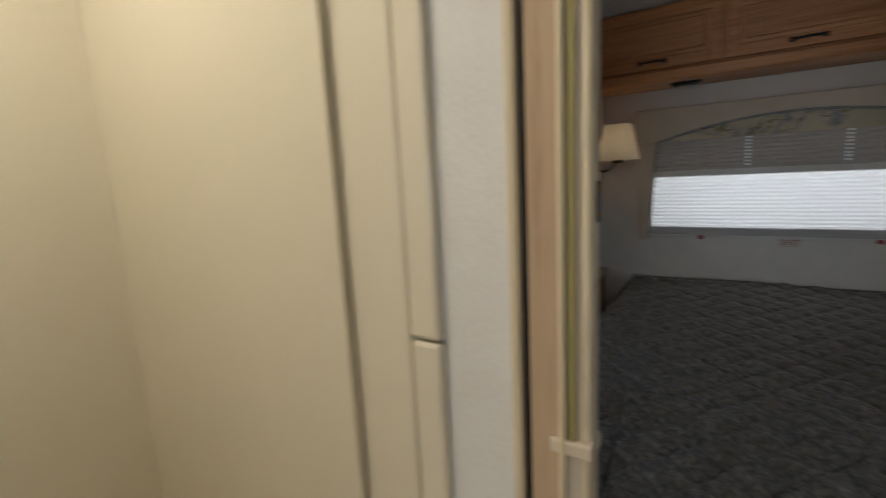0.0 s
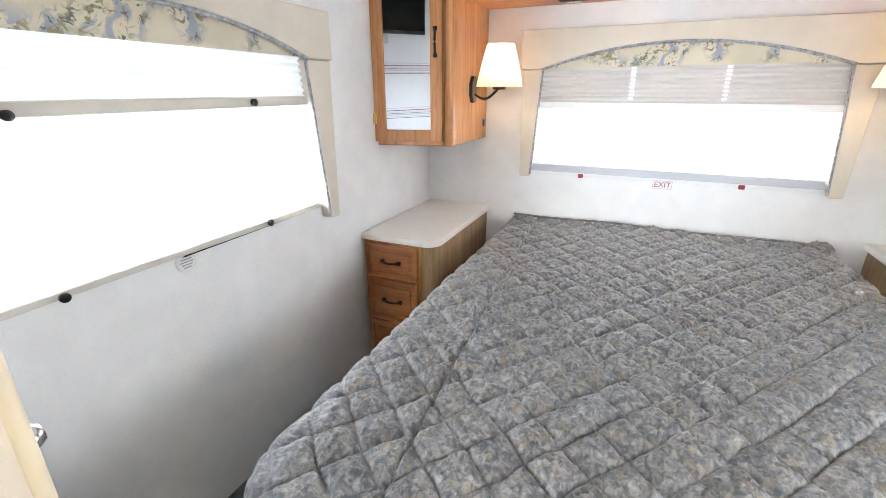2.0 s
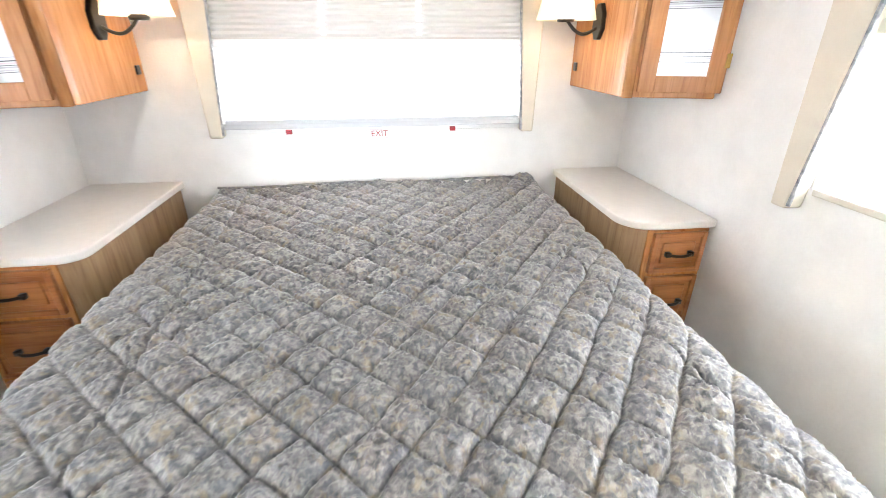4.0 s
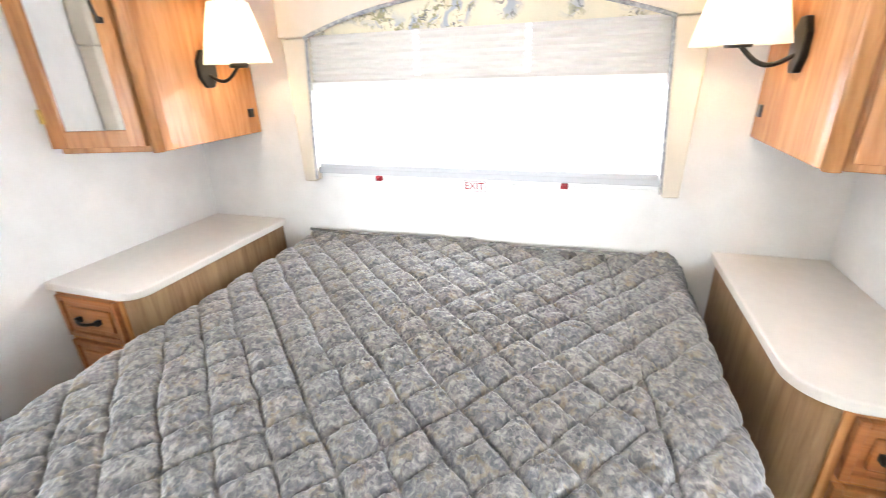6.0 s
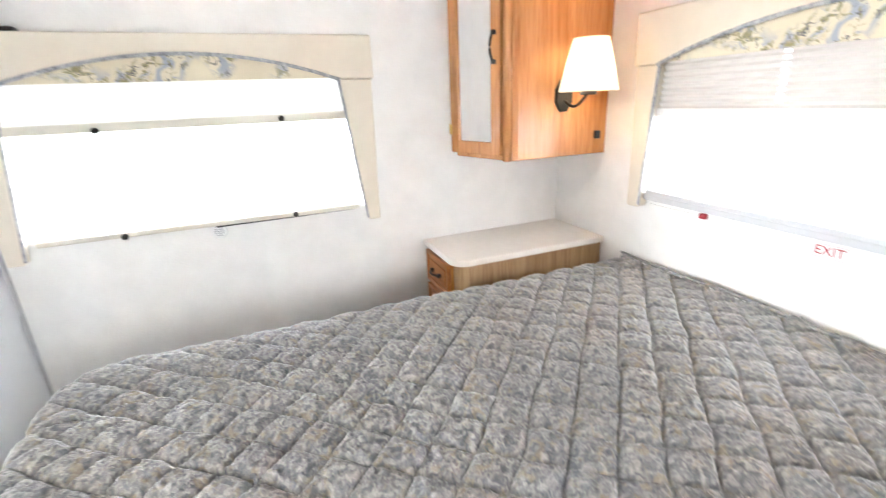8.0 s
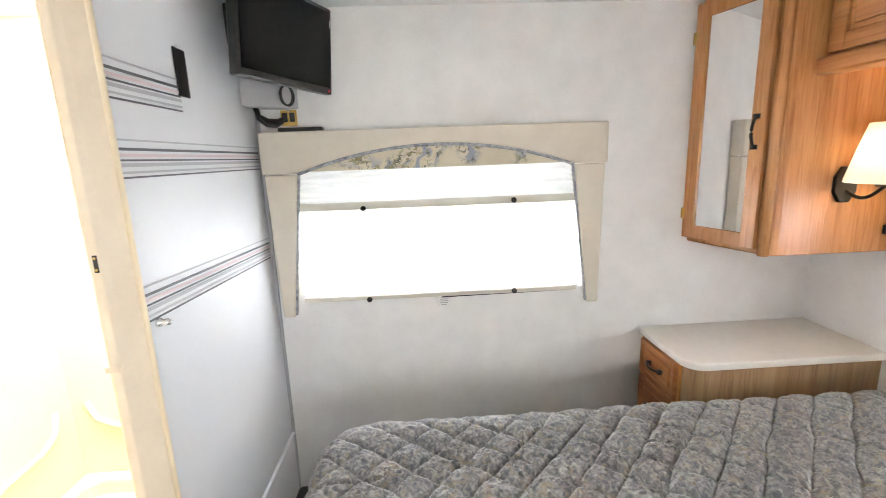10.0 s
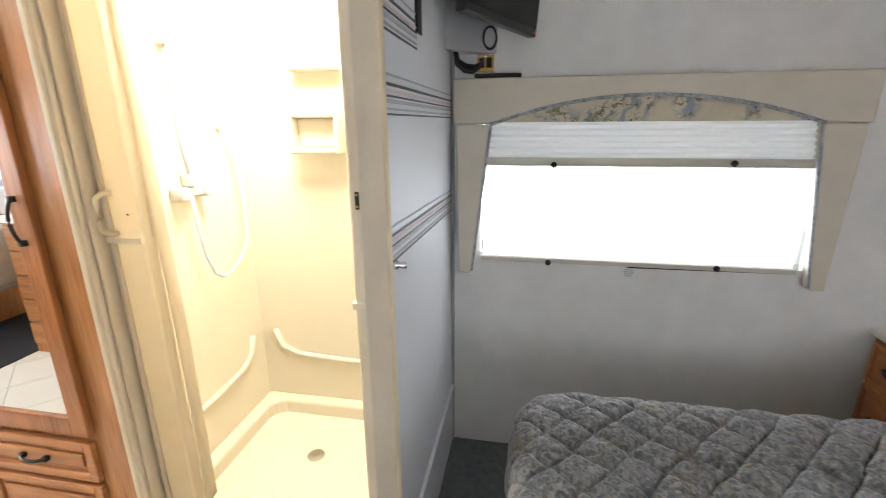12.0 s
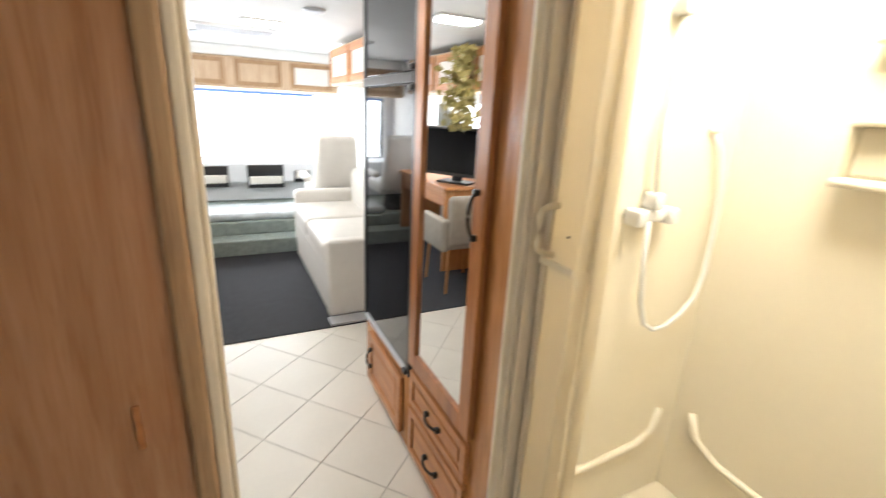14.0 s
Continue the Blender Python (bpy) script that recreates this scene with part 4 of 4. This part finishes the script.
def sconce(mir):
    sgn, x0 = (-1, XW + 0.05 - 0.34) if mir else (1, 0.34)
    sc = thing("wall_lamp", "lit wall lamp with cream pleated shade and dark bronze arm", "wall lamp", (x0, 2.765, 1.3), "wall lamps")
    octo = [(2.765 + 0.042 * math.sin(math.pi / 8 + math.pi / 4 * k), 1.305 + 0.066 * math.cos(math.pi / 8 + math.pi / 4 * k)) for k in range(8)]
    part("back_plate", prism(octo, x0 - sgn * 0.002, x0 + sgn * 0.016, "x", 0.004), BRONZE, sc)
    part("arm", tube(arc_points(lambda u: (x0 + sgn * (0.014 + 0.115 * u), 2.765 + 0.02 * u, 1.285 - 0.035 * math.sin(math.pi * u) + 0.03 * u), 14), 0.006, 8), BRONZE, sc, smooth=True)
    cx, cy = x0 + sgn * 0.13, 2.785
    part("socket", lathe([(0.03, 1.305), (0.033, 1.315), (0.018, 1.325), (0.018, 1.37), (0, 1.372)], (cx, cy, 0), 18), BRONZE, sc, smooth=True)
    bm = bmesh.new()
    n, rows = 72, []
    for r, z in ((0.108, 1.318), (0.106, 1.33), (0.085, 1.42), (0.064, 1.498), (0.063, 1.502)):
        rows.append([bm.verts.new((cx + r * (1 + 0.012 * (k % 2)) * math.cos(2 * math.pi * k / n), cy + r * (1 + 0.012 * (k % 2)) * math.sin(2 * math.pi * k / n), z)) for k in range(n)])
    for a, b in zip(rows, rows[1:]):
        for k in range(n):
            bm.faces.new((a[k], a[(k + 1) % n], b[(k + 1) % n], b[k]))
    if mir:
        for v in bm.verts:
            v.co.z = 1.31 + (v.co.z - 1.318) * 0.9
    part("shade", bm, SHADECLOTH, sc, "cream pleated cloth shade", smooth=True)
    part("bulb", lathe([(0, 1.372), (0.014, 1.38), (0.022, 1.40), (0.018, 1.425), (0, 1.436)], (cx, cy, 0), 16), glow("lit_bulb", (1.0, 0.75, 0.45), POWER_BULB), sc, smooth=True)


sconce(False)
sconce(True)

# ---- television corner ----
tv = thing("television", "small black flat television on a swivel wall mount", "television", (0.27, 0.90, 1.83))
TVM = Matrix.Translation((0.208, 0.895, 1.835)) @ Matrix.Rotation(math.atan2(0.195, -0.388), 4, "Z") @ Matrix.Rotation(radians(1.5), 4, "Y") @ Matrix.Rotation(radians(TV_TILT), 4, "X")
part("casing", place(boxes((-0.217, 0.217, -0.03, 0.005, -0.14, 0.155), bevel=0.006), TVM), BLACK, tv)
part("back_bulge", place(boxes((-0.13, 0.13, 0.0, 0.045, -0.09, 0.10), bevel=0.015), TVM), BLACK, tv)
part("screen", place(boxes((-0.202, 0.202, -0.032, -0.028, -0.116, 0.142)), TVM), SCREEN, tv, "dark glossy screen")
part("power_light", place(boxes((0.196, 0.202, -0.0325, -0.03, -0.130, -0.126)), TVM), glow("red_led", (1, 0.03, 0.02), 0.4), tv)
part("badge", place(boxes((0.204, 0.213, -0.0312, -0.029, 0.09, 0.115)), TVM), STEEL, tv)
part("mount_arm", tube([(0.05, 0.78, 1.85), (0.12, 0.82, 1.85), (0.19, 0.86, 1.845)], 0.018, 10), BLACK, tv)
part("mount_plate", prism([(0.135, PY + 0.001), (0.001, 0.875), (0.001, PY + 0.001)], 1.645, 1.93, "z", 0.003), STEEL, tv, "grey steel corner bracket")
part("side_box", boxes((0.12, 0.20, PY + 0.001, PY + 0.06, 1.83, 1.96), bevel=0.006), BLACK, tv)
cp = thing("socket_plate", "brass-coloured cable socket plate on the wall", "socket plate", (0.004, 0.835, 1.613))
part("plate", boxes((0.0, 0.008, 0.805, 0.865, 1.585, 1.642), bevel=0.001), BRASS, cp)
for y in (0.812, 0.839):
    part("socket", boxes((0.008, 0.014, y, y + 0.019, 1.598, 1.632), bevel=0.002), BLACK, cp, "dark socket")
part("screw", lathe([(0.004, 0), (0.004, 0.002), (0, 0.003)], (0.008, 0.835, 1.638), 10, "x"), CHROME, cp)
one("cable", tube([(0.075, 0.735, 1.646), (0.07, 0.745, 1.618), (0.055, 0.77, 1.602), (0.035, 0.80, 1.60), (0.016, 0.82, 1.612)], 0.008, 8), BLACK, "thick black coiled cable under the television", "cable", smooth=True)
one("cable", tube([(0.06, 0.735, 1.646), (0.055, 0.74, 1.61), (0.045, 0.765, 1.588), (0.03, 0.79, 1.585), (0.014, 0.812, 1.60)], 0.010, 8), BLACK, "thick black coiled cable under the television", "cable", smooth=True)
one("cable", tube(arc_points(lambda u: (0.075 + 0.014 * math.sin(9 * u), 0.855 + 0.022 * math.sin(4 * math.pi * u), 1.685 - 0.034 * math.cos(4 * math.pi * u)), 40), 0.0035, 8), BLACK, "thin black looped cable under the television", "cable", smooth=True)
one("remote_control", boxes((0.012, 0.05, 0.80, 0.965, 1.5605, 1.575), bevel=0.004), BLACK, "black remote control lying on the valance board", "remote control")

# ---- living room ----
step = struct("floor_platform", boxes((0, XW, -5.6, -3.8, 0.0, 0.15), (0, XW, -5.6, -4.02, 0.15, 0.28), bevel=0.012), STEPCARPET, "green-grey carpeted cockpit platform with a step")
dash = struct("trim_dashboard", boxes((0, XW, -5.6, -5.1, 0.28, 0.60), (0.1, XW - 0.1, -5.55, -5.02, 0.5, 0.735), bevel=0.02), PANEL, "pale dashboard below the windshield")
for x0, x1, z0, z1 in ((0.72, 1.12, 0.44, 0.71), (0.42, 0.60, 0.50, 0.64), (1.32, 1.62, 0.46, 0.70)):
    bx = thing("dash_panel", "dark recessed dashboard panel with a pale tray", "dashboard panel", ((x0 + x1) / 2, -5.02, z0))
    part("recess", boxes((x0, x1, -5.03, -5.005, z0, z1), bevel=0.006), BLACK, bx)
    part("tray", boxes((x0 + 0.02, x1 - 0.02, -5.03, -4.96, z0 + 0.05, z0 + 0.14), bevel=0.01), LEATHER, bx)
ws = thing("window_4", "large front windshield with a slim frame", "windshield", (1.19, -5.62, 1.1))
tagged(ws, kind="structure")
wp = part("pane", boxes((0.12, 2.26, -5.63, -5.624, 0.62, 1.55)), GLASS, ws)
wp.visible_shadow = False
part("window_frame", boxes((0.12, 2.26, -5.618, -5.60, 1.52, 1.55), (0.12, 2.26, -5.618, -5.60, 0.62, 0.65), (0.12, 0.15, -5.618, -5.60, 0.65, 1.52), (2.23, 2.26, -5.618, -5.60, 0.65, 1.52), (1.175, 1.2, -5.618, -5.60, 0.65, 1.52), bevel=0.003), WHITE, ws)
struct("ceiling_soffit", boxes((0.002, XW - 0.002, -5.59, -5.21, 1.892, CZ - 0.002), bevel=0.004), CEIL, "white soffit above the front cabinets")
fc = thing("front_cabinet", "pale oak cabinets with frosted panels above the windshield", "overhead cabinet", (1.2, -5.4, 1.55))
part("body", boxes((0.003, XW - 0.003, -5.59, -5.22, 1.555, 1.89), bevel=0.004), PALE, fc)
for x0 in (0.06, 0.66, 1.26, 1.82):
    d = part("door", boxes((x0, x0 + 0.05, -5.22, -5.2, 1.585, 1.865), (x0 + 0.45, x0 + 0.5, -5.22, -5.2, 1.585, 1.865), (x0 + 0.05, x0 + 0.45, -5.22, -5.2, 1.585, 1.63), (x0 + 0.05, x0 + 0.45, -5.22, -5.2, 1.82, 1.865), bevel=0.003), VINYL, fc)
    part("panel", boxes((x0 + 0.05, x0 + 0.45, -5.218, -5.21, 1.63, 1.82)), COUNTER if x0 < 0.5 else PALE, d, "frosted white panel" if x0 < 0.5 else "")
visor = one("sun_visor_rail", boxes((0.3, 2.1, -5.30, -5.27, 1.50, 1.53), bevel=0.004), mat("blue_tint_strip", (0.12, 0.25, 0.6), 0.4), "blue tinted strip at the top of the windshield", "visor")
wcab = thing("side_cabinet", "small oak overhead cabinet with glass doors over the sofa", "overhead cabinet", (0.15, -3.2, 1.55))
part("body", boxes((0.003, 0.30, -4.2, -1.9, 1.60, CZ - 0.06), bevel=0.004), PALE, wcab)
for y0 in (-4.15, -3.4, -2.65):
    d = part("door", boxes((0.30, 0.32, y0, y0 + 0.06, 1.62, 1.92), (0.30, 0.32, y0 + 0.64, y0 + 0.70, 1.62, 1.92), (0.30, 0.32, y0 + 0.06, y0 + 0.64, 1.62, 1.68), (0.30, 0.32, y0 + 0.06, y0 + 0.64, 1.86, 1.92), bevel=0.003), OAK_Y, wcab)
    part("pane", boxes((0.302, 0.31, y0 + 0.06, y0 + 0.64, 1.68, 1.86)), COUNTER, d, "frosted white panel")
w5 = thing("window_5", "side window over the sofa", "window", (0, -2.85, 1.2))
tagged(w5, kind="structure")
p5 = part("pane", boxes((-0.03, -0.024, -3.35, -2.35, 0.9, 1.5)), GLASS, w5)
p5.visible_shadow = False
part("window_frame", boxes((-0.02, 0.01, -3.35, -3.32, 0.9, 1.5), (-0.02, 0.01, -2.38, -2.35, 0.9, 1.5), (-0.02, 0.01, -3.32, -2.38, 0.9, 0.93), (-0.02, 0.01, -3.32, -2.38, 1.47, 1.5), bevel=0.003), WHITE, w5)
w6 = thing("window_6", "wide side window behind the desk", "window", (XW, -3.3, 1.2))
tagged(w6, kind="structure")
p6 = part("pane", boxes((XW + 0.024, XW + 0.03, -4.2, -2.4, 0.95, 1.52)), GLASS, w6)
p6.visible_shadow = False
part("window_frame", boxes((XW - 0.01, XW + 0.02, -4.2, -4.17, 0.95, 1.52), (XW - 0.01, XW + 0.02, -2.43, -2.4, 0.95, 1.52), (XW - 0.01, XW + 0.02, -4.17, -2.43, 0.95, 0.98), (XW - 0.01, XW + 0.02, -4.17, -2.43, 1.49, 1.52), bevel=0.003), WHITE, w6)


def cushion(x0, x1, y0, y1, z0, z1, r=0.05):
    return boxes((x0, x1, y0, y1, z0, z1), bevel=r, seg=4)


sofa = thing("sofa", "ivory leather sofa with seat cushions along the side wall", "sofa", (0.4, -2.9, 0))
part("end_panel", cushion(0.06, 0.79, -2.30, -2.2, 0.012, 0.56, 0.025), LEATHER, sofa, smooth=True)
part("frame", cushion(0.06, 0.78, -3.70, -2.30, 0.012, 0.36, 0.02), LEATHER, sofa)
for y0 in (-3.68, -2.98):
    part("seat_cushion", cushion(0.20, 0.80, y0, y0 + 0.69, 0.36, 0.53), LEATHER, sofa, smooth=True)
    part("back_cushion", cushion(0.04, 0.26, y0, y0 + 0.69, 0.45, 0.86, 0.07), LEATHER, sofa, smooth=True)
part("arm", cushion(0.06, 0.78, -3.80, -3.69, 0.1, 0.64, 0.04), LEATHER, sofa, smooth=True)
ps = one("plastic_sheet", place(boxes((0.62, 1.75, -4.55, -4.05, 0.28, 0.36), bevel=0.035, seg=3), Matrix.Identity(4)), PLASTICSHEET, "crumpled clear plastic sheet lying on the cockpit platform", "plastic sheet", smooth=True)


def cockpit_seat(x, y, label):
    s = thing("cockpit_seat", label, "seat", (x, y, 0.28), "cockpit seats")
    part("pedestal", lathe([(0.17, 0.28), (0.13, 0.31), (0.11, 0.45), (0.15, 0.47)], (x, y, 0), 20), BLACK, s, smooth=True)
    part("seat", cushion(x - 0.25, x + 0.25, y - 0.28, y + 0.2, 0.47, 0.62), LEATHER, s, smooth=True)
    back = cushion(-0.23, 0.23, -0.07, 0.06, 0.0, 0.62, 0.05)
    for v in back.verts:
        v.co.x *= 1 - 0.16 * max(0, v.co.z - 0.1) / 0.5
    part("backrest", place(back, Matrix.Translation((x, y + 0.2, 0.52)) @ Matrix.Rotation(radians(-8), 4, "X")), LEATHER, s, smooth=True)
    for sg in (-1, 1):
        part("armrest", cushion(x + sg * 0.27 - 0.035, x + sg * 0.27 + 0.035, y - 0.2, y + 0.18, 0.66, 0.73, 0.03), LEATHER, s, smooth=True)


cockpit_seat(0.33, -4.15, "ivory leather cockpit seat with armrests beside the sofa")
cockpit_seat(1.95, -4.35, "ivory leather driver seat with armrests at the dashboard")

desk = thing("desk", "honey oak desk under the side window", "desk", (2.1, -3.4, 0))
part("top", boxes((1.86, XW - 0.004, -3.95, -2.78, 0.75, 0.785), bevel=0.008), OAK_Y, desk)
part("side_panel", boxes((1.88, XW - 0.006, -3.93, -3.90, 0.006, 0.75)), OAK, desk)
part("side_panel", boxes((1.88, XW - 0.006, -2.83, -2.80, 0.006, 0.75)), OAK, desk)
part("apron", boxes((1.90, 1.92, -3.90, -2.83, 0.60, 0.75)), OAK_Y, desk)
ped = thing("drawer_cabinet", "honey oak drawer stack with five drawers and a white top", "drawer cabinet", (2.1, -1.87, 0))
part("body", boxes((1.86, XW - 0.006, -2.06, -1.68, 0.0, 0.86)), OAK, ped)
part("top", boxes((1.82, XW - 0.004, -2.07, -1.66, 0.86, 0.895), bevel=0.006), COUNTER, ped, "white laminate top")
for k in range(5):
    z = 0.07 + k * 0.155
    dr = part("drawer", boxes((1.84, 1.86, -2.045, -1.695, z, z + 0.14), bevel=0.005), OAK_Y, ped)
    part("knob", lathe([(0.006, 0), (0.006, -0.012), (0.013, -0.018), (0.010, -0.026), (0, -0.027)], (1.84, -1.87, z + 0.07), 12, "x"), BRONZE, dr, smooth=True)
tv2 = thing("television", "black flat television standing on the desk", "television", (2.10, -3.02, 0.785))
T2 = Matrix.Translation((2.10, -3.02, 0.785)) @ Matrix.Rotation(radians(-122), 4, "Z")
part("casing", place(boxes((-0.36, 0.36, -0.03, 0.02, 0.06, 0.50), bevel=0.008), T2), BLACK, tv2)
part("screen", place(boxes((-0.335, 0.335, -0.033, -0.028, 0.09, 0.475)), T2), SCREEN, tv2)
part("foot", place(boxes((-0.16, 0.16, -0.1, 0.1, 0.0, 0.018), (-0.05, 0.05, -0.015, 0.015, 0.018, 0.08), bevel=0.006), T2), BLACK, tv2)
arm = thing("armchair", "taupe upholstered armchair on thin wooden legs beside the desk", "armchair", (1.86, -2.5, 0.006))
part("seat", cushion(1.66, 2.08, -2.74, -2.32, 0.36, 0.48), TAUPE, arm, smooth=True)
part("backrest", cushion(1.68, 2.06, -2.38, -2.28, 0.40, 0.80, 0.045), TAUPE, arm, smooth=True)
part("arm", cushion(1.62, 1.69, -2.72, -2.30, 0.36, 0.62, 0.03), TAUPE, arm, smooth=True)
part("arm", cushion(2.05, 2.12, -2.72, -2.30, 0.36, 0.62, 0.03), TAUPE, arm, smooth=True)
for x in (1.70, 2.04):
    for y in (-2.70, -2.34):
        part("leg", tube([(x, y, 0.37), (x + (x - 1.87) * 0.1, y + (y + 2.52) * 0.1, 0.006)], 0.012, 8), OAK, arm)
ec = thing("side_cabinet", "oak overhead cabinet with frosted doors above the desk window", "overhead cabinet", (2.2, -3.3, 1.6))
part("body", boxes((2.08, XW - 0.003, -4.3, -1.2, 1.58, 1.93), bevel=0.004), PALE, ec)
for y0 in (-4.25, -3.5, -2.75, -2.0):
    d = part("door", boxes((2.06, 2.08, y0, y0 + 0.06, 1.60, 1.91), (2.06, 2.08, y0 + 0.62, y0 + 0.68, 1.60, 1.91), (2.06, 2.08, y0 + 0.06, y0 + 0.62, 1.60, 1.66), (2.06, 2.08, y0 + 0.06, y0 + 0.62, 1.85, 1.91), bevel=0.003), OAK_Y, ec)
    part("panel", boxes((2.065, 2.078, y0 + 0.06, y0 + 0.62, 1.66, 1.85)), COUNTER, d, "frosted white panel")


def garland(name, x, y, z0, z1, count):
    """Hanging bunch of small leaves round a thin stem."""
    rnd = random.Random(5)
    g = thing(name, "hanging yellow-green artificial leaf garland under the cabinet", "plant", (x, y, z1))
    part("stem", tube([(x, y, z1), (x + 0.02, y + 0.02, (z0 + z1) / 2), (x, y, z0)], 0.006, 6), LEAF, g)
    bm = bmesh.new()
    for k in range(count):
        f = rnd.random()
        c = Vector((x - abs(rnd.gauss(0, 0.07)) - 0.01, y + rnd.gauss(0, 0.10), z0 + (z1 - z0) * f))
        s = 0.03 + 0.025 * rnd.random()
        m = Matrix.Translation(c) @ Euler((rnd.uniform(0, 6), rnd.uniform(0, 6), rnd.uniform(0, 6))).to_matrix().to_4x4()
        vs = [bm.verts.new(m @ Vector(p)) for p in ((0, -s, 0), (s * 0.6, -s * 0.1, s * 0.18), (0, s, 0), (-s * 0.6, -s * 0.1, s * 0.18))]
        bm.faces.new((vs[0], vs[1], vs[2]))
        bm.faces.new((vs[0], vs[2], vs[3]))
    tagged(part("leaves", bm, LEAF, g), kind="stuff")


garland("leaf_garland", 2.04, -2.8, 1.28, 1.92, 340)
for x, y, lit in ((1.0, -3.3, 1), (1.5, -4.3, 0), (1.6, -2.2, 1), (0.75, -2.6, 0), (1.15, -1.0, 1)):
    cl = thing("ceiling_light", "flat round white ceiling light" + (", lit" if lit else ""), "ceiling light", (x, y, CZ), "living room ceiling lights")
    if lit:
        part("base", boxes((x - 0.16, x + 0.16, y - 0.08, y + 0.08, CZ - 0.014, CZ - 0.001), bevel=0.004), WHITE, cl)
        part("diffuser", boxes((x - 0.14, x + 0.14, y - 0.06, y + 0.06, CZ - 0.035, CZ - 0.014), bevel=0.008), bpy.data.materials.get("lit_white_diffuser") or glow("lit_white_diffuser", (1, 0.95, 0.85), 130), cl)
    else:
        part("base", lathe([(0.07, CZ - 0.001), (0.07, CZ - 0.012), (0.05, CZ - 0.02), (0, CZ - 0.022)], (x, y, 0), 24), STEEL, cl)
av = thing("ceiling_vent", "white slotted air conditioner grille in the ceiling", "vent", (1.15, -3.9, CZ))
part("frame", boxes((0.85, 1.5, -4.05, -3.7, CZ - 0.02, CZ - 0.001), bevel=0.004), WHITE, av)
for k in range(5):
    part("slat", boxes((0.88, 1.47, -4.02 + k * 0.065, -3.985 + k * 0.065, CZ - 0.026, CZ - 0.02)), GREYSTRIPE, av)
struct("trim_sofa_base", boxes((0.0, 0.80, -2.20, -2.08, -0.003, 0.02), bevel=0.003), STEEL, "grey metal edge strip before the sofa")

# ---- hall floor tiles: square tiles laid at a slant ----
tiles = bpy.data.objects["floor_hall"]
side, gap = 0.308, 0.0028
hb = side / 2 - gap / 2
tile_mesh = mesh_from("tile", boxes((-hb, hb, -hb, hb, -0.004, 0.0), bevel=0.0015, seg=1), TILE)
TA = radians(TILE_TURN)
ca, sa = math.cos(TA), math.sin(TA)
for i in range(-14, 15):
    for j in range(-14, 15):
        x, y = TILE_AT[0] + side * (i * ca - j * sa), TILE_AT[1] + side * (i * sa + j * ca)
        reach = hb * (abs(ca) + abs(sa))
        if 0.70 - reach < x < 2.5 and -2.07 - reach < y < 0.6 + reach:
            inside = x + reach < 2.43 and y - reach > -2.07 and y + reach < 0.6
            if inside:
                t = new("tile", tile_mesh)
                t.matrix_world = Matrix.Translation((x, y, 0.0)) @ Matrix.Rotation(TA, 4, "Z")
            else:
                bm = boxes((-hb, hb, -hb, hb, -0.004, 0.0))
                place(bm, Matrix.Translation((x, y, 0)) @ Matrix.Rotation(TA, 4, "Z"))
                for co, no in (((0, -2.07, 0), (0, -1, 0)), ((0, 0.598, 0), (0, 1, 0)), ((2.428, 0, 0), (1, 0, 0))):
                    bmesh.ops.bisect_plane(bm, geom=bm.verts[:] + bm.edges[:] + bm.faces[:], plane_co=co, plane_no=no, clear_outer=True)
                if len(bm.faces) < 3:
                    bm.free()
                    continue
                t = new("tile", mesh_from("tile_cut", bm, TILE))
            t.parent = tiles
